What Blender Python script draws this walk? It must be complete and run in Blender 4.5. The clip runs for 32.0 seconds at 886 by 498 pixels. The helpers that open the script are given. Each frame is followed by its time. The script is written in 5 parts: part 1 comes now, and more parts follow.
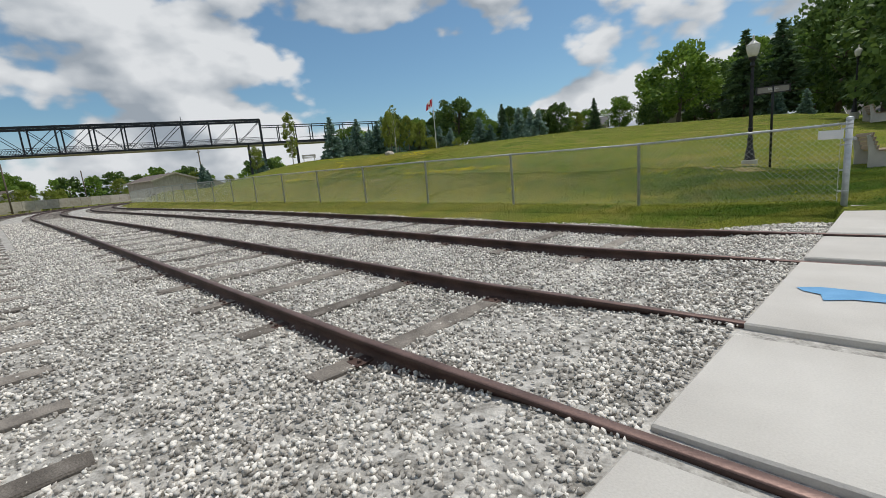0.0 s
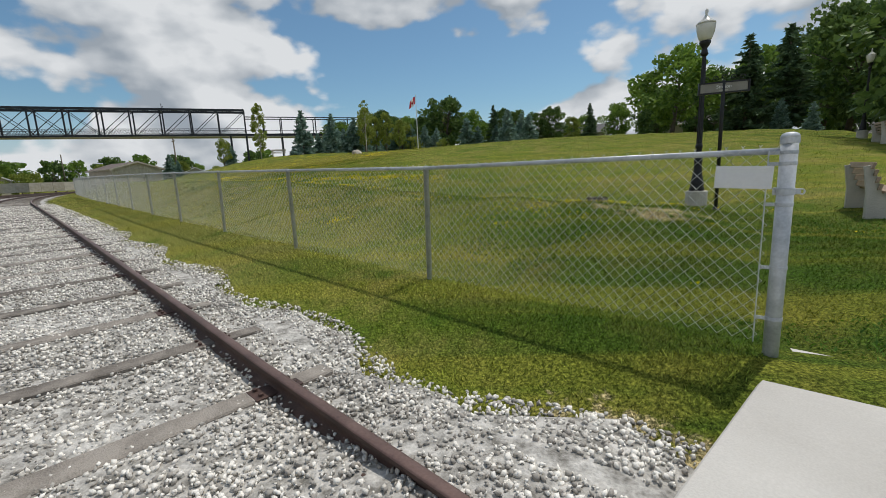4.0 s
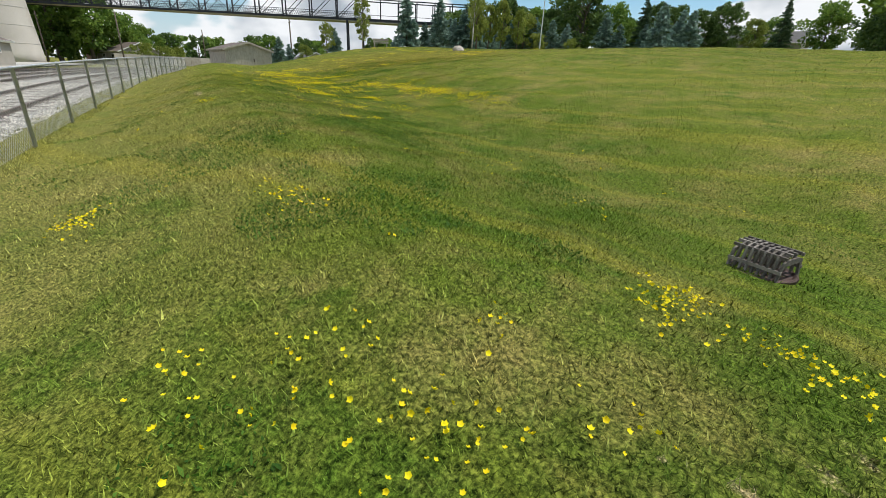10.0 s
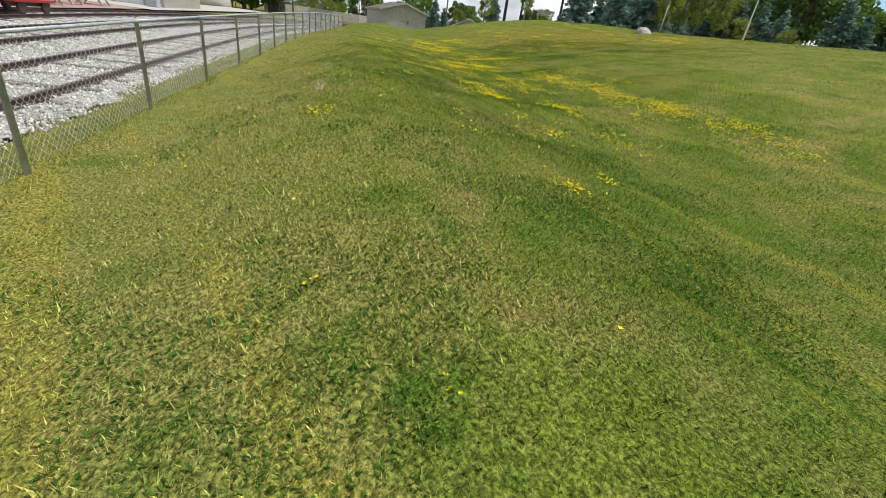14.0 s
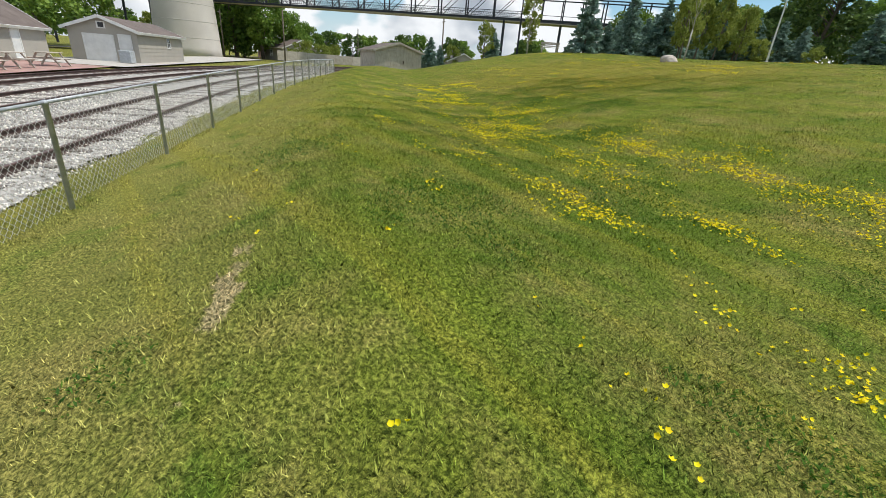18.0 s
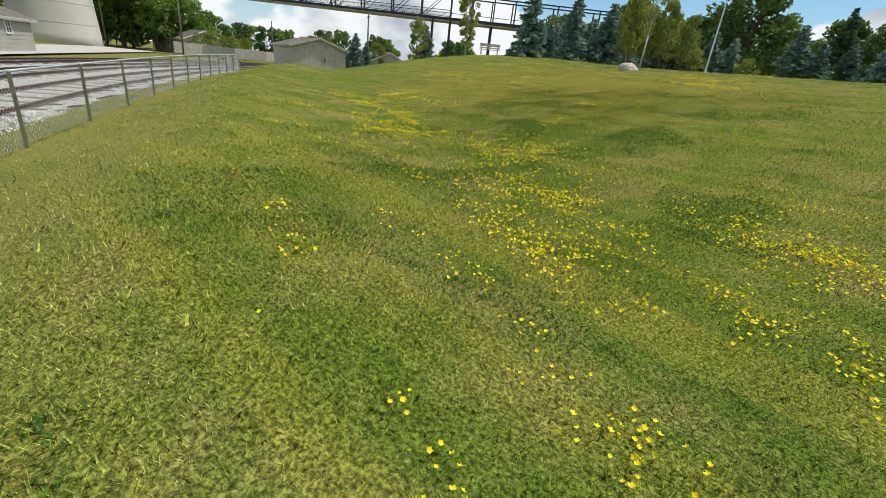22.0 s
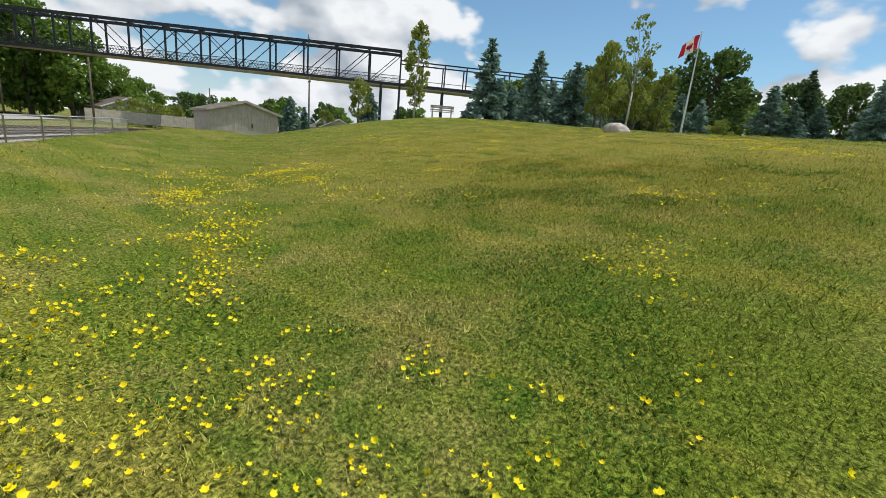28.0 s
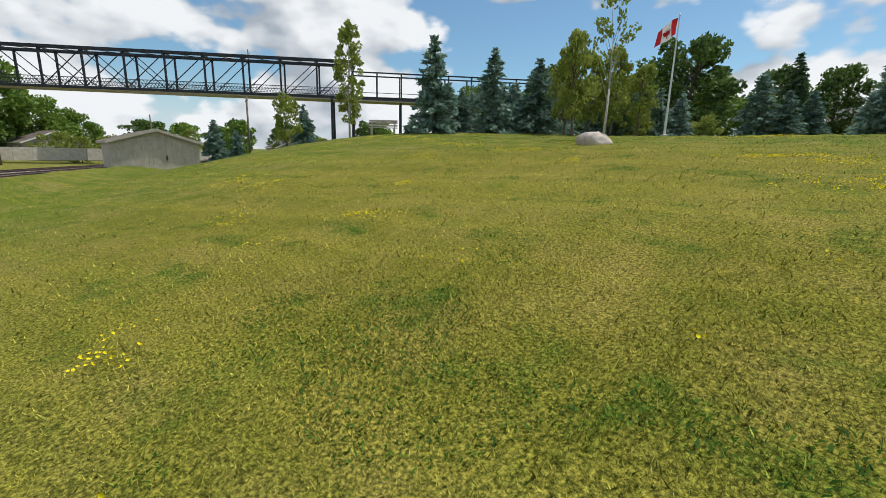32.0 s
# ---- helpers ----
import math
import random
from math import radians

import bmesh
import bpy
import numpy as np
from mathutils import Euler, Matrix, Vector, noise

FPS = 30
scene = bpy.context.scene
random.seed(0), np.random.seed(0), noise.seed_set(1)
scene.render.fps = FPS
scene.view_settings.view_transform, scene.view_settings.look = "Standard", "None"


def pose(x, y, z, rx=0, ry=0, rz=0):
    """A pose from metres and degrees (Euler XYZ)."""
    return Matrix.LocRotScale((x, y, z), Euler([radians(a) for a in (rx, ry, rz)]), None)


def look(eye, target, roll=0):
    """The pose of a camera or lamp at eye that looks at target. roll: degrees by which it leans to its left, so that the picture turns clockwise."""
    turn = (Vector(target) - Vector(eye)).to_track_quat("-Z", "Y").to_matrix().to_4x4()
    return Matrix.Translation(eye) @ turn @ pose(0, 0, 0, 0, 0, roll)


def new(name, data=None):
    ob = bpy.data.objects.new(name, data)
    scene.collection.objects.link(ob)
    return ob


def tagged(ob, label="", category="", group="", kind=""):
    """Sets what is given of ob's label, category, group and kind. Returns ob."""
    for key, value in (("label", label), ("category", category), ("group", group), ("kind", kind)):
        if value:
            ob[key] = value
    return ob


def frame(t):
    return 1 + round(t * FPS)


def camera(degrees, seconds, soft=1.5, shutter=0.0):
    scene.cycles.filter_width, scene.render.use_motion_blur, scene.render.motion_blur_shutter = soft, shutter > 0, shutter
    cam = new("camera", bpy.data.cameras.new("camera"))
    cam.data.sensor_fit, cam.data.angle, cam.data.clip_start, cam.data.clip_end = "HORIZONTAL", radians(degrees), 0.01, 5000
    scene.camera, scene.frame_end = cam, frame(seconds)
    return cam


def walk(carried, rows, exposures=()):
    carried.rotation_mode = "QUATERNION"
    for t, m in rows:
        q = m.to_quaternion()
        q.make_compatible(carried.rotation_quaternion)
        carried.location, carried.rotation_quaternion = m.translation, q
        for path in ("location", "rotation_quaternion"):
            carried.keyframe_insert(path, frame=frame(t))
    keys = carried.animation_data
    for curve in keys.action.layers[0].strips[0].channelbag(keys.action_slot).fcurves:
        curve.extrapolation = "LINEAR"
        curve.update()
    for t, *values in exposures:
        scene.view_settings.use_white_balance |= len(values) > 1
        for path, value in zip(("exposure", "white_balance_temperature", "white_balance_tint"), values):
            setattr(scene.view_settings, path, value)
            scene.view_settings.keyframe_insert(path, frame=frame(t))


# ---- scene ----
cam = camera(91.8, 32.0, soft=0.75)
PATH = [
    (0, (3.032, -0.158, 1.158), (2.420, 1.714, 0.812), -5.2),
    (0.5, (3.364, 0.514, 1.178), (2.771, 2.396, 0.851), -6.1),
    (1, (3.700, 1.190, 1.229), (3.114, 3.079, 0.927), -3.2),
    (1.5, (4.051, 1.849, 1.240), (3.492, 3.745, 0.937), -1.8),
    (2, (4.403, 2.495, 1.281), (3.836, 4.389, 0.977), -2.3),
    (2.5, (4.778, 3.127, 1.286), (4.209, 5.022, 0.992), -1.8),
    (3, (5.165, 3.820, 1.305), (4.592, 5.716, 1.021), -3.1),
    (3.5, (5.558, 4.522, 1.294), (4.970, 6.401, 0.941), -2.7),
    (5.5, (6.945, 7.010, 1.387), (6.101, 8.803, 1.119), -3.8),
    (6, (7.220, 7.521, 1.378), (6.351, 9.303, 1.113), -3.3),
    (6.5, (7.519, 8.010, 1.371), (6.651, 9.790, 1.090), -2.8),
    (7, (7.631, 8.506, 1.399), (6.608, 10.213, 1.192), -2.6),
    (7.5, (7.576, 9.071, 1.477), (6.327, 10.632, 1.437), -0.2),
    (8, (7.398, 9.657, 1.485), (6.145, 11.216, 1.461), 1.5),
    (8.5, (7.065, 10.228, 1.498), (5.864, 11.818, 1.327), 3.4),
    (9, (6.654, 10.719, 1.565), (5.505, 12.284, 1.086), 4.8),
    (9.5, (6.240, 11.105, 1.679), (5.226, 12.692, 1.006), 2.6),
    (10, (5.793, 11.522, 1.804), (4.757, 13.059, 1.051), 2.5),
    (10.5, (5.259, 11.820, 1.884), (4.077, 13.217, 1.077), 2.1),
    (11, (4.809, 12.233, 1.942), (3.587, 13.574, 1.103), 1.9),
    (11.5, (4.276, 12.640, 1.935), (2.879, 13.790, 1.082), 0.4),
    (12, (3.749, 13.112, 1.942), (2.384, 14.336, 1.142), 1.3),
    (12.5, (3.220, 13.547, 1.972), (1.882, 14.802, 1.176), 4.1),
    (13, (2.670, 13.892, 2.032), (1.419, 15.200, 1.182), 7.3),
    (13.5, (2.072, 14.122, 2.109), (0.729, 15.315, 1.230), 8.7),
    (14, (1.463, 14.298, 2.139), (0.115, 15.472, 1.242), 8.2),
    (14.5, (0.872, 14.513, 2.185), (-0.577, 15.528, 1.251), 4.6),
    (15, (0.338, 14.781, 2.291), (-1.228, 15.657, 1.406), 4.1),
    (15.5, (-0.150, 15.043, 2.342), (-1.730, 15.919, 1.483), 5.6),
    (17.5, (-2.346, 16.430, 2.463), (-3.841, 17.494, 1.668), 2.8),
    (18, (-2.931, 16.799, 2.472), (-4.339, 17.986, 1.692), 4.7),
    (18.5, (-3.565, 17.190, 2.493), (-4.895, 18.468, 1.720), 5.6),
    (19, (-4.199, 17.571, 2.518), (-5.529, 18.854, 1.750), 6.6),
    (19.5, (-4.773, 17.880, 2.554), (-5.993, 19.252, 1.759), 3.9),
    (20, (-5.352, 18.284, 2.601), (-6.493, 19.725, 1.812), 5.1),
    (20.5, (-5.941, 18.678, 2.622), (-7.093, 20.112, 1.837), 5.4),
    (21, (-6.482, 19.085, 2.616), (-7.650, 20.522, 1.862), 6.5),
    (21.5, (-7.070, 19.449, 2.619), (-8.291, 20.842, 1.864), 6.3),
    (22, (-7.642, 19.833, 2.612), (-8.830, 21.254, 1.858), 6.3),
    (22.5, (-8.263, 20.163, 2.596), (-9.445, 21.591, 1.844), 7.0),
    (23, (-8.883, 20.506, 2.634), (-10.053, 21.944, 1.883), 7.7),
    (23.5, (-9.525, 20.780, 2.670), (-10.802, 22.113, 1.900), 7.0),
    (24, (-10.069, 21.097, 2.704), (-11.343, 22.428, 1.928), 6.3),
    (24.5, (-10.565, 21.516, 2.726), (-11.888, 22.815, 1.974), 3.4),
    (25, (-10.977, 22.052, 2.740), (-12.321, 23.392, 2.110), -2.7),
    (25.5, (-11.268, 22.580, 2.685), (-12.595, 23.935, 2.050), 1.3),
    (26, (-11.521, 23.246, 2.637), (-12.773, 24.678, 2.019), 1.5),
    (26.5, (-11.710, 23.972, 2.549), (-12.852, 25.513, 1.982), 4.1),
    (28.5, (-12.658, 27.008, 2.679), (-13.772, 28.604, 2.219), 5.2),
    (29, (-12.889, 27.838, 2.791), (-13.987, 29.454, 2.362), 3.5),
    (29.5, (-13.085, 28.694, 2.911), (-14.169, 30.319, 2.483), 3.8),
    (30, (-13.326, 29.519, 3.042), (-14.443, 31.120, 2.606), 2.1),
    (30.5, (-13.596, 30.349, 3.219), (-14.672, 31.980, 2.793), 2.1),
    (31, (-13.857, 31.112, 3.323), (-14.956, 32.724, 2.887), 1.3),
    (31.5, (-14.106, 31.771, 3.404), (-15.187, 33.394, 2.962), 1.7),
    (32, (-14.369, 32.423, 3.479), (-15.435, 34.058, 3.044), 1.4),
]
EXPOSURES = ((0, -0.40), (3.5, -0.42), (6.0, -0.40), (7.6, -0.20), (9.0, -0.10), (12.0, 0.05), (19.0, 0.0), (26.0, -0.05), (32.0, -0.10))
walk(cam, [(t, look(eye, target, roll)) for t, eye, target, roll in PATH], EXPOSURES)

# ---- plan frame: s runs along the tracks away from the crossing, n across them towards the hill ----
DS, DN = (-0.8988, 0.4384), (0.4384, 0.8988)
TURN = -26.0


def P(s, n, z=0.0):
    return Vector((s * DS[0] + n * DN[0], s * DS[1] + n * DN[1], z))


def rise(s):
    s = np.clip(s, -30.0, 400.0)
    return np.where(s < 0, 0.010 * s, 1.1 * (1 - np.exp(-np.maximum(s, 0.0) / 36.0)))


def bend(s):
    return 0.0032 * np.maximum(0.0, s - 30.0) ** 2


def smooth(x):
    x = np.clip(x, 0.0, 1.0)
    return x * x * (3 - 2 * x)


def hill(s, n):
    """Height of the grass over the railway's level: a berm along the fence, a shallow trough behind it, then the hillside."""
    crest = 0.22 + 0.37 * smooth((s + 3.2) / 3.6) + 0.25 * smooth((s - 2.5) / 11.0)
    floor = -0.08 + 0.16 * smooth((0.5 - s) / 1.5) + 0.50 * smooth((s - 2.0) / 20.0)
    h = 0.10 + crest * smooth((n - 10.6) / 3.5)
    h = h - np.maximum(crest - floor, 0.0) * smooth((n - 13.4) / 5.4)
    u = n - 18.0
    u = 0.5 * (u + np.sqrt(u * u + 5.0))
    h = h + 4.65 * (1 - np.exp(-u / 22.0)) * smooth((s + 16.0) / 20.0) * smooth((n - 11.5) / 4.0)
    h = h + 0.95 * np.exp(-((s - 55) ** 2 + (n - 32) ** 2) / 140.0)
    return h - 0.9 * smooth((s - 62) / 25.0) * smooth((n - 12) / 6.0)


def ground_z(s, n):
    s, n = np.asarray(s, float), np.asarray(n, float)
    m = n - bend(s)
    edge = smooth((m - 9.3) / 1.2)
    bed = -0.15
    z = rise(s) + np.where(m < 9.3, bed, bed + (0.10 - bed) * edge)
    up = np.where(m > 10.5, hill(s, m) - 0.10, 0.0)
    return z + up


def G(s, n):
    return float(ground_z(s, n))


# ---- world, sun, exposure ----
SUN_DIR = Vector((0.27, 0.36, 1.0)).normalized()
world = bpy.data.worlds.new("world")
scene.world = world
world.use_nodes = True
nt = world.node_tree
for node in list(nt.nodes):
    nt.nodes.remove(node)


def wn(kind, **kw):
    node = nt.nodes.new(kind)
    for k, v in kw.items():
        node.inputs[k].default_value = v
    return node


sky = nt.nodes.new("ShaderNodeTexSky")
sky.sky_type, sky.sun_disc = "NISHITA", False
sky.sun_elevation = math.asin(SUN_DIR.z)
sky.sun_rotation = math.atan2(SUN_DIR.x, SUN_DIR.y)
sky.air_density, sky.dust_density, sky.ozone_density = 1.0, 0.6, 1.6
coord = nt.nodes.new("ShaderNodeTexCoord")
sep = nt.nodes.new("ShaderNodeSeparateXYZ")
nt.links.new(coord.outputs["Generated"], sep.inputs[0])


def wmath(op, a, b=None, clamp=False):
    node = nt.nodes.new("ShaderNodeMath")
    node.operation, node.use_clamp = op, clamp
    for i, v in enumerate((a, b)):
        if v is None:
            continue
        if isinstance(v, (int, float)):
            node.inputs[i].default_value = v
        else:
            nt.links.new(v, node.inputs[i])
    return node.outputs[0]


# cumulus: heaps of round billows, crisp above, flat and grey below, thicker towards the horizon
comb = nt.nodes.new("ShaderNodeCombineXYZ")
nt.links.new(sep.outputs[0], comb.inputs[0])
nt.links.new(sep.outputs[1], comb.inputs[1])
nt.links.new(wmath("MULTIPLY", sep.outputs[2], 1.7), comb.inputs[2])


def cloud_density(offset):
    """Broad heaps with two sizes of round billows on them."""
    mp = nt.nodes.new("ShaderNodeMapping")
    mp.inputs["Location"].default_value = offset
    nt.links.new(comb.outputs[0], mp.inputs[0])
    broad = wn("ShaderNodeTexNoise", Scale=2.7, Detail=4.0, Roughness=0.45)
    nt.links.new(mp.outputs[0], broad.inputs["Vector"])
    total = broad.outputs["Fac"]
    for scale, weight in ((8.0, -0.125), (19.0, -0.055), (44.0, -0.026)):
        cell = nt.nodes.new("ShaderNodeTexVoronoi")
        cell.feature = "SMOOTH_F1"
        cell.inputs["Scale"].default_value, cell.inputs["Smoothness"].default_value = scale, 0.35
        nt.links.new(mp.outputs[0], cell.inputs["Vector"])
        total = wmath("ADD", total, wmath("MULTIPLY", wmath("SUBTRACT", cell.outputs["Distance"], 0.42), weight))
    wisp = wn("ShaderNodeTexNoise", Scale=30.0, Detail=6.0, Roughness=0.6)
    nt.links.new(mp.outputs[0], wisp.inputs["Vector"])
    return wmath("ADD", total, wmath("MULTIPLY", wmath("SUBTRACT", wisp.outputs["Fac"], 0.5), 0.05))


CLOUDS = (4.3, 2.2, 0.35)
low = nt.nodes.new("ShaderNodeMapRange")
low.inputs["From Min"].default_value, low.inputs["From Max"].default_value = 0.0, 0.42
low.inputs["To Min"].default_value, low.inputs["To Max"].default_value = 0.115, 0.005
nt.links.new(sep.outputs[2], low.inputs["Value"])
dens = wmath("ADD", cloud_density(CLOUDS), low.outputs[0])
dens_up = wmath("ADD", cloud_density((CLOUDS[0] + 0.02, CLOUDS[1] + 0.03, CLOUDS[2] + 0.085)), low.outputs[0])
cover = nt.nodes.new("ShaderNodeMapRange")
cover.interpolation_type = "SMOOTHSTEP"
cover.inputs["From Min"].default_value, cover.inputs["From Max"].default_value = 0.466, 0.518
nt.links.new(dens, cover.inputs["Value"])
shade = nt.nodes.new("ShaderNodeMapRange")
shade.inputs["From Min"].default_value, shade.inputs["From Max"].default_value = -0.115, 0.050
nt.links.new(wmath("SUBTRACT", dens, dens_up), shade.inputs["Value"])
ramp = nt.nodes.new("ShaderNodeValToRGB")
ramp.color_ramp.elements[0].color = (4.3, 4.9, 5.6, 1)
ramp.color_ramp.elements[1].color = (9.6, 9.9, 10.2, 1)
nt.links.new(shade.outputs[0], ramp.inputs[0])
tint = nt.nodes.new("ShaderNodeMix")
tint.data_type, tint.blend_type = "RGBA", "MULTIPLY"
tint.inputs["Factor"].default_value = 1.0
tint.inputs["B"].default_value = (1.0, 1.26, 1.30, 1)
nt.links.new(sky.outputs[0], tint.inputs["A"])
# pale haze at the foot of the sky
foot = nt.nodes.new("ShaderNodeMapRange")
foot.interpolation_type = "SMOOTHSTEP"
foot.inputs["From Min"].default_value, foot.inputs["From Max"].default_value = 0.16, -0.02
nt.links.new(sep.outputs[2], foot.inputs["Value"])
hazy = nt.nodes.new("ShaderNodeMix")
hazy.data_type = "RGBA"
hazy.inputs["B"].default_value = (6.6, 7.6, 8.6, 1)
nt.links.new(foot.outputs[0], hazy.inputs["Factor"])
nt.links.new(tint.outputs["Result"], hazy.inputs["A"])
mix = nt.nodes.new("ShaderNodeMix")
mix.data_type = "RGBA"
nt.links.new(cover.outputs[0], mix.inputs["Factor"])
nt.links.new(hazy.outputs["Result"], mix.inputs["A"])
nt.links.new(ramp.outputs[0], mix.inputs["B"])
back = wn("ShaderNodeBackground", Strength=0.098)
nt.links.new(mix.outputs["Result"], back.inputs[0])
wout = nt.nodes.new("ShaderNodeOutputWorld")
nt.links.new(back.outputs[0], wout.inputs[0])

sun = new("sun", bpy.data.lights.new("sun", "SUN"))
sun.data.energy, sun.data.angle, sun.data.color = 3.6, radians(0.6), (1.0, 0.95, 0.88)
sun.matrix_world = look(SUN_DIR * 100, (0, 0, 0))
scene.view_settings.exposure = 0.0

# ---- materials ----
def material(name, base, dark=None, scale=6.0, fine=80.0, rough=0.8, metal=0.0, bump=0.2, island=0.0, random_ob=0.0, spec=0.5, mid=None, trans=0.0):
    """Two scales of noise between two or three colours, with grain and bump."""
    m = bpy.data.materials.new(name)
    m.use_nodes = True
    t = m.node_tree
    bsdf = t.nodes["Principled BSDF"]
    dark = dark or tuple(c * 0.6 for c in base)
    geo = t.nodes.new("ShaderNodeNewGeometry")
    tc = t.nodes.new("ShaderNodeTexCoord")
    n1 = t.nodes.new("ShaderNodeTexNoise")
    n1.inputs["Scale"].default_value, n1.inputs["Detail"].default_value = scale, 6
    t.links.new(tc.outputs["Object"], n1.inputs["Vector"])
    n2 = t.nodes.new("ShaderNodeTexNoise")
    n2.inputs["Scale"].default_value, n2.inputs["Detail"].default_value = fine, 4
    t.links.new(tc.outputs["Object"], n2.inputs["Vector"])
    add = t.nodes.new("ShaderNodeMath")
    add.operation = "MULTIPLY_ADD"
    add.inputs[1].default_value = 0.45
    t.links.new(n2.outputs["Fac"], add.inputs[0])
    sub = t.nodes.new("ShaderNodeMath")
    sub.operation = "SUBTRACT"
    sub.inputs[1].default_value = 0.22
    t.links.new(n1.outputs["Fac"], sub.inputs[0])
    t.links.new(sub.outputs[0], add.inputs[2])
    fac = add.outputs[0]
    for amount, node, out in ((island, geo, "Random Per Island"), (random_ob, None, "Random")):
        if amount:
            if node is None:
                node = t.nodes.new("ShaderNodeObjectInfo")
            ma = t.nodes.new("ShaderNodeMath")
            ma.operation = "MULTIPLY_ADD"
            ma.inputs[1].default_value = amount
            t.links.new(node.outputs[out], ma.inputs[0])
            off = t.nodes.new("ShaderNodeMath")
            off.operation = "SUBTRACT"
            off.inputs[1].default_value = amount / 2
            t.links.new(fac, off.inputs[0])
            t.links.new(off.outputs[0], ma.inputs[2])
            fac = ma.outputs[0]
    r = t.nodes.new("ShaderNodeValToRGB")
    r.color_ramp.elements[0].position, r.color_ramp.elements[0].color = 0.28, (*dark, 1)
    r.color_ramp.elements[1].position, r.color_ramp.elements[1].color = 0.72, (*base, 1)
    if mid:
        e = r.color_ramp.elements.new(0.5)
        e.color = (*mid, 1)
    t.links.new(fac, r.inputs[0])
    t.links.new(r.outputs[0], bsdf.inputs["Base Color"])
    bsdf.inputs["Roughness"].default_value, bsdf.inputs["Metallic"].default_value = rough, metal
    bsdf.inputs["Specular IOR Level"].default_value = spec
    if bump:
        b = t.nodes.new("ShaderNodeBump")
        b.inputs["Strength"].default_value, b.inputs["Distance"].default_value = bump, 0.01
        t.links.new(n2.outputs["Fac"], b.inputs["Height"])
        t.links.new(b.outputs[0], bsdf.inputs["Normal"])
    if trans:
        tr = t.nodes.new("ShaderNodeBsdfTranslucent")
        t.links.new(r.outputs[0], tr.inputs[0])
        mx = t.nodes.new("ShaderNodeMixShader")
        mx.inputs[0].default_value = trans
        t.links.new(bsdf.outputs[0], mx.inputs[1])
        t.links.new(tr.outputs[0], mx.inputs[2])
        t.links.new(mx.outputs[0], t.nodes["Material Output"].inputs[0])
    return m


def grass_material(name, blades):
    """Lawn: clover, living and dry grass in patches of several sizes, laid out over the whole place."""
    m = bpy.data.materials.new(name)
    m.use_nodes = True
    t = m.node_tree
    bsdf = t.nodes["Principled BSDF"]
    geo = t.nodes.new("ShaderNodeNewGeometry")

    def noise_at(scale, detail=4, rough=0.55):
        node = t.nodes.new("ShaderNodeTexNoise")
        node.inputs["Scale"].default_value, node.inputs["Detail"].default_value = scale, detail
        node.inputs["Roughness"].default_value = rough
        t.links.new(geo.outputs["Position"], node.inputs["Vector"])
        return node.outputs["Fac"]

    def mixed(fac, a, b):
        node = t.nodes.new("ShaderNodeMix")
        node.data_type = "RGBA"
        t.links.new(fac, node.inputs["Factor"])
        for sock, v in (("A", a), ("B", b)):
            if isinstance(v, tuple):
                node.inputs[sock].default_value = (*v, 1)
            else:
                t.links.new(v, node.inputs[sock])
        return node.outputs["Result"]

    def step(fac, lo, hi):
        node = t.nodes.new("ShaderNodeMapRange")
        node.interpolation_type = "SMOOTHSTEP"
        node.inputs["From Min"].default_value, node.inputs["From Max"].default_value = lo, hi
        t.links.new(fac, node.inputs["Value"])
        return node.outputs[0]

    dry = step(noise_at(0.75, 9, 0.74), 0.40, 0.74)
    clover = step(noise_at(1.1, 8, 0.74), 0.50, 0.70)
    broad = step(noise_at(0.07, 3), 0.35, 0.65)
    fine = step(noise_at(55.0, 6, 0.75), 0.36, 0.64)
    live = mixed(broad, (0.186, 0.226, 0.038), (0.128, 0.184, 0.030))
    col = mixed(dry, live, (0.345, 0.285, 0.125))
    col = mixed(clover, col, (0.085, 0.160, 0.022))
    # greener, longer grass at the foot of the path
    lush = t.nodes.new("ShaderNodeMapping")
    lush.vector_type = "TEXTURE"
    lush.inputs["Location"].default_value = (*P(-5.0, 13.0)[:2], 0)
    lush.inputs["Scale"].default_value = (7, 7, 1000)
    t.links.new(geo.outputs["Position"], lush.inputs[0])
    far = t.nodes.new("ShaderNodeVectorMath")
    far.operation = "LENGTH"
    t.links.new(lush.outputs[0], far.inputs[0])
    col = mixed(step(far.outputs["Value"], 1.0, 0.45), col, mixed(dry, (0.068, 0.125, 0.022), (0.150, 0.150, 0.038)))
    # sunburnt top of the knoll
    knoll = t.nodes.new("ShaderNodeMapping")
    knoll.vector_type = "TEXTURE"
    knoll.inputs["Location"].default_value = (*P(33.0, 28.0)[:2], 0)
    knoll.inputs["Scale"].default_value = (13, 13, 1000)
    t.links.new(geo.outputs["Position"], knoll.inputs[0])
    apart = t.nodes.new("ShaderNodeVectorMath")
    apart.operation = "LENGTH"
    t.links.new(knoll.outputs[0], apart.inputs[0])
    col = mixed(step(apart.outputs["Value"], 1.0, 0.35), col, mixed(clover, mixed(dry, (0.235, 0.220, 0.044), (0.340, 0.278, 0.090)), (0.085, 0.150, 0.022)))
    # drier on the bank above the fence, darker and greener along the trough
    across = t.nodes.new("ShaderNodeVectorMath")
    across.operation = "DOT_PRODUCT"
    across.inputs[1].default_value = (*DN, 0)
    t.links.new(geo.outputs["Position"], across.inputs[0])

    def share(fac, amount):
        node = t.nodes.new("ShaderNodeMath")
        node.operation = "MULTIPLY"
        node.inputs[1].default_value = amount
        t.links.new(fac, node.inputs[0])
        return node.outputs[0]

    down = t.nodes.new("ShaderNodeVectorMath")
    down.operation = "DOT_PRODUCT"
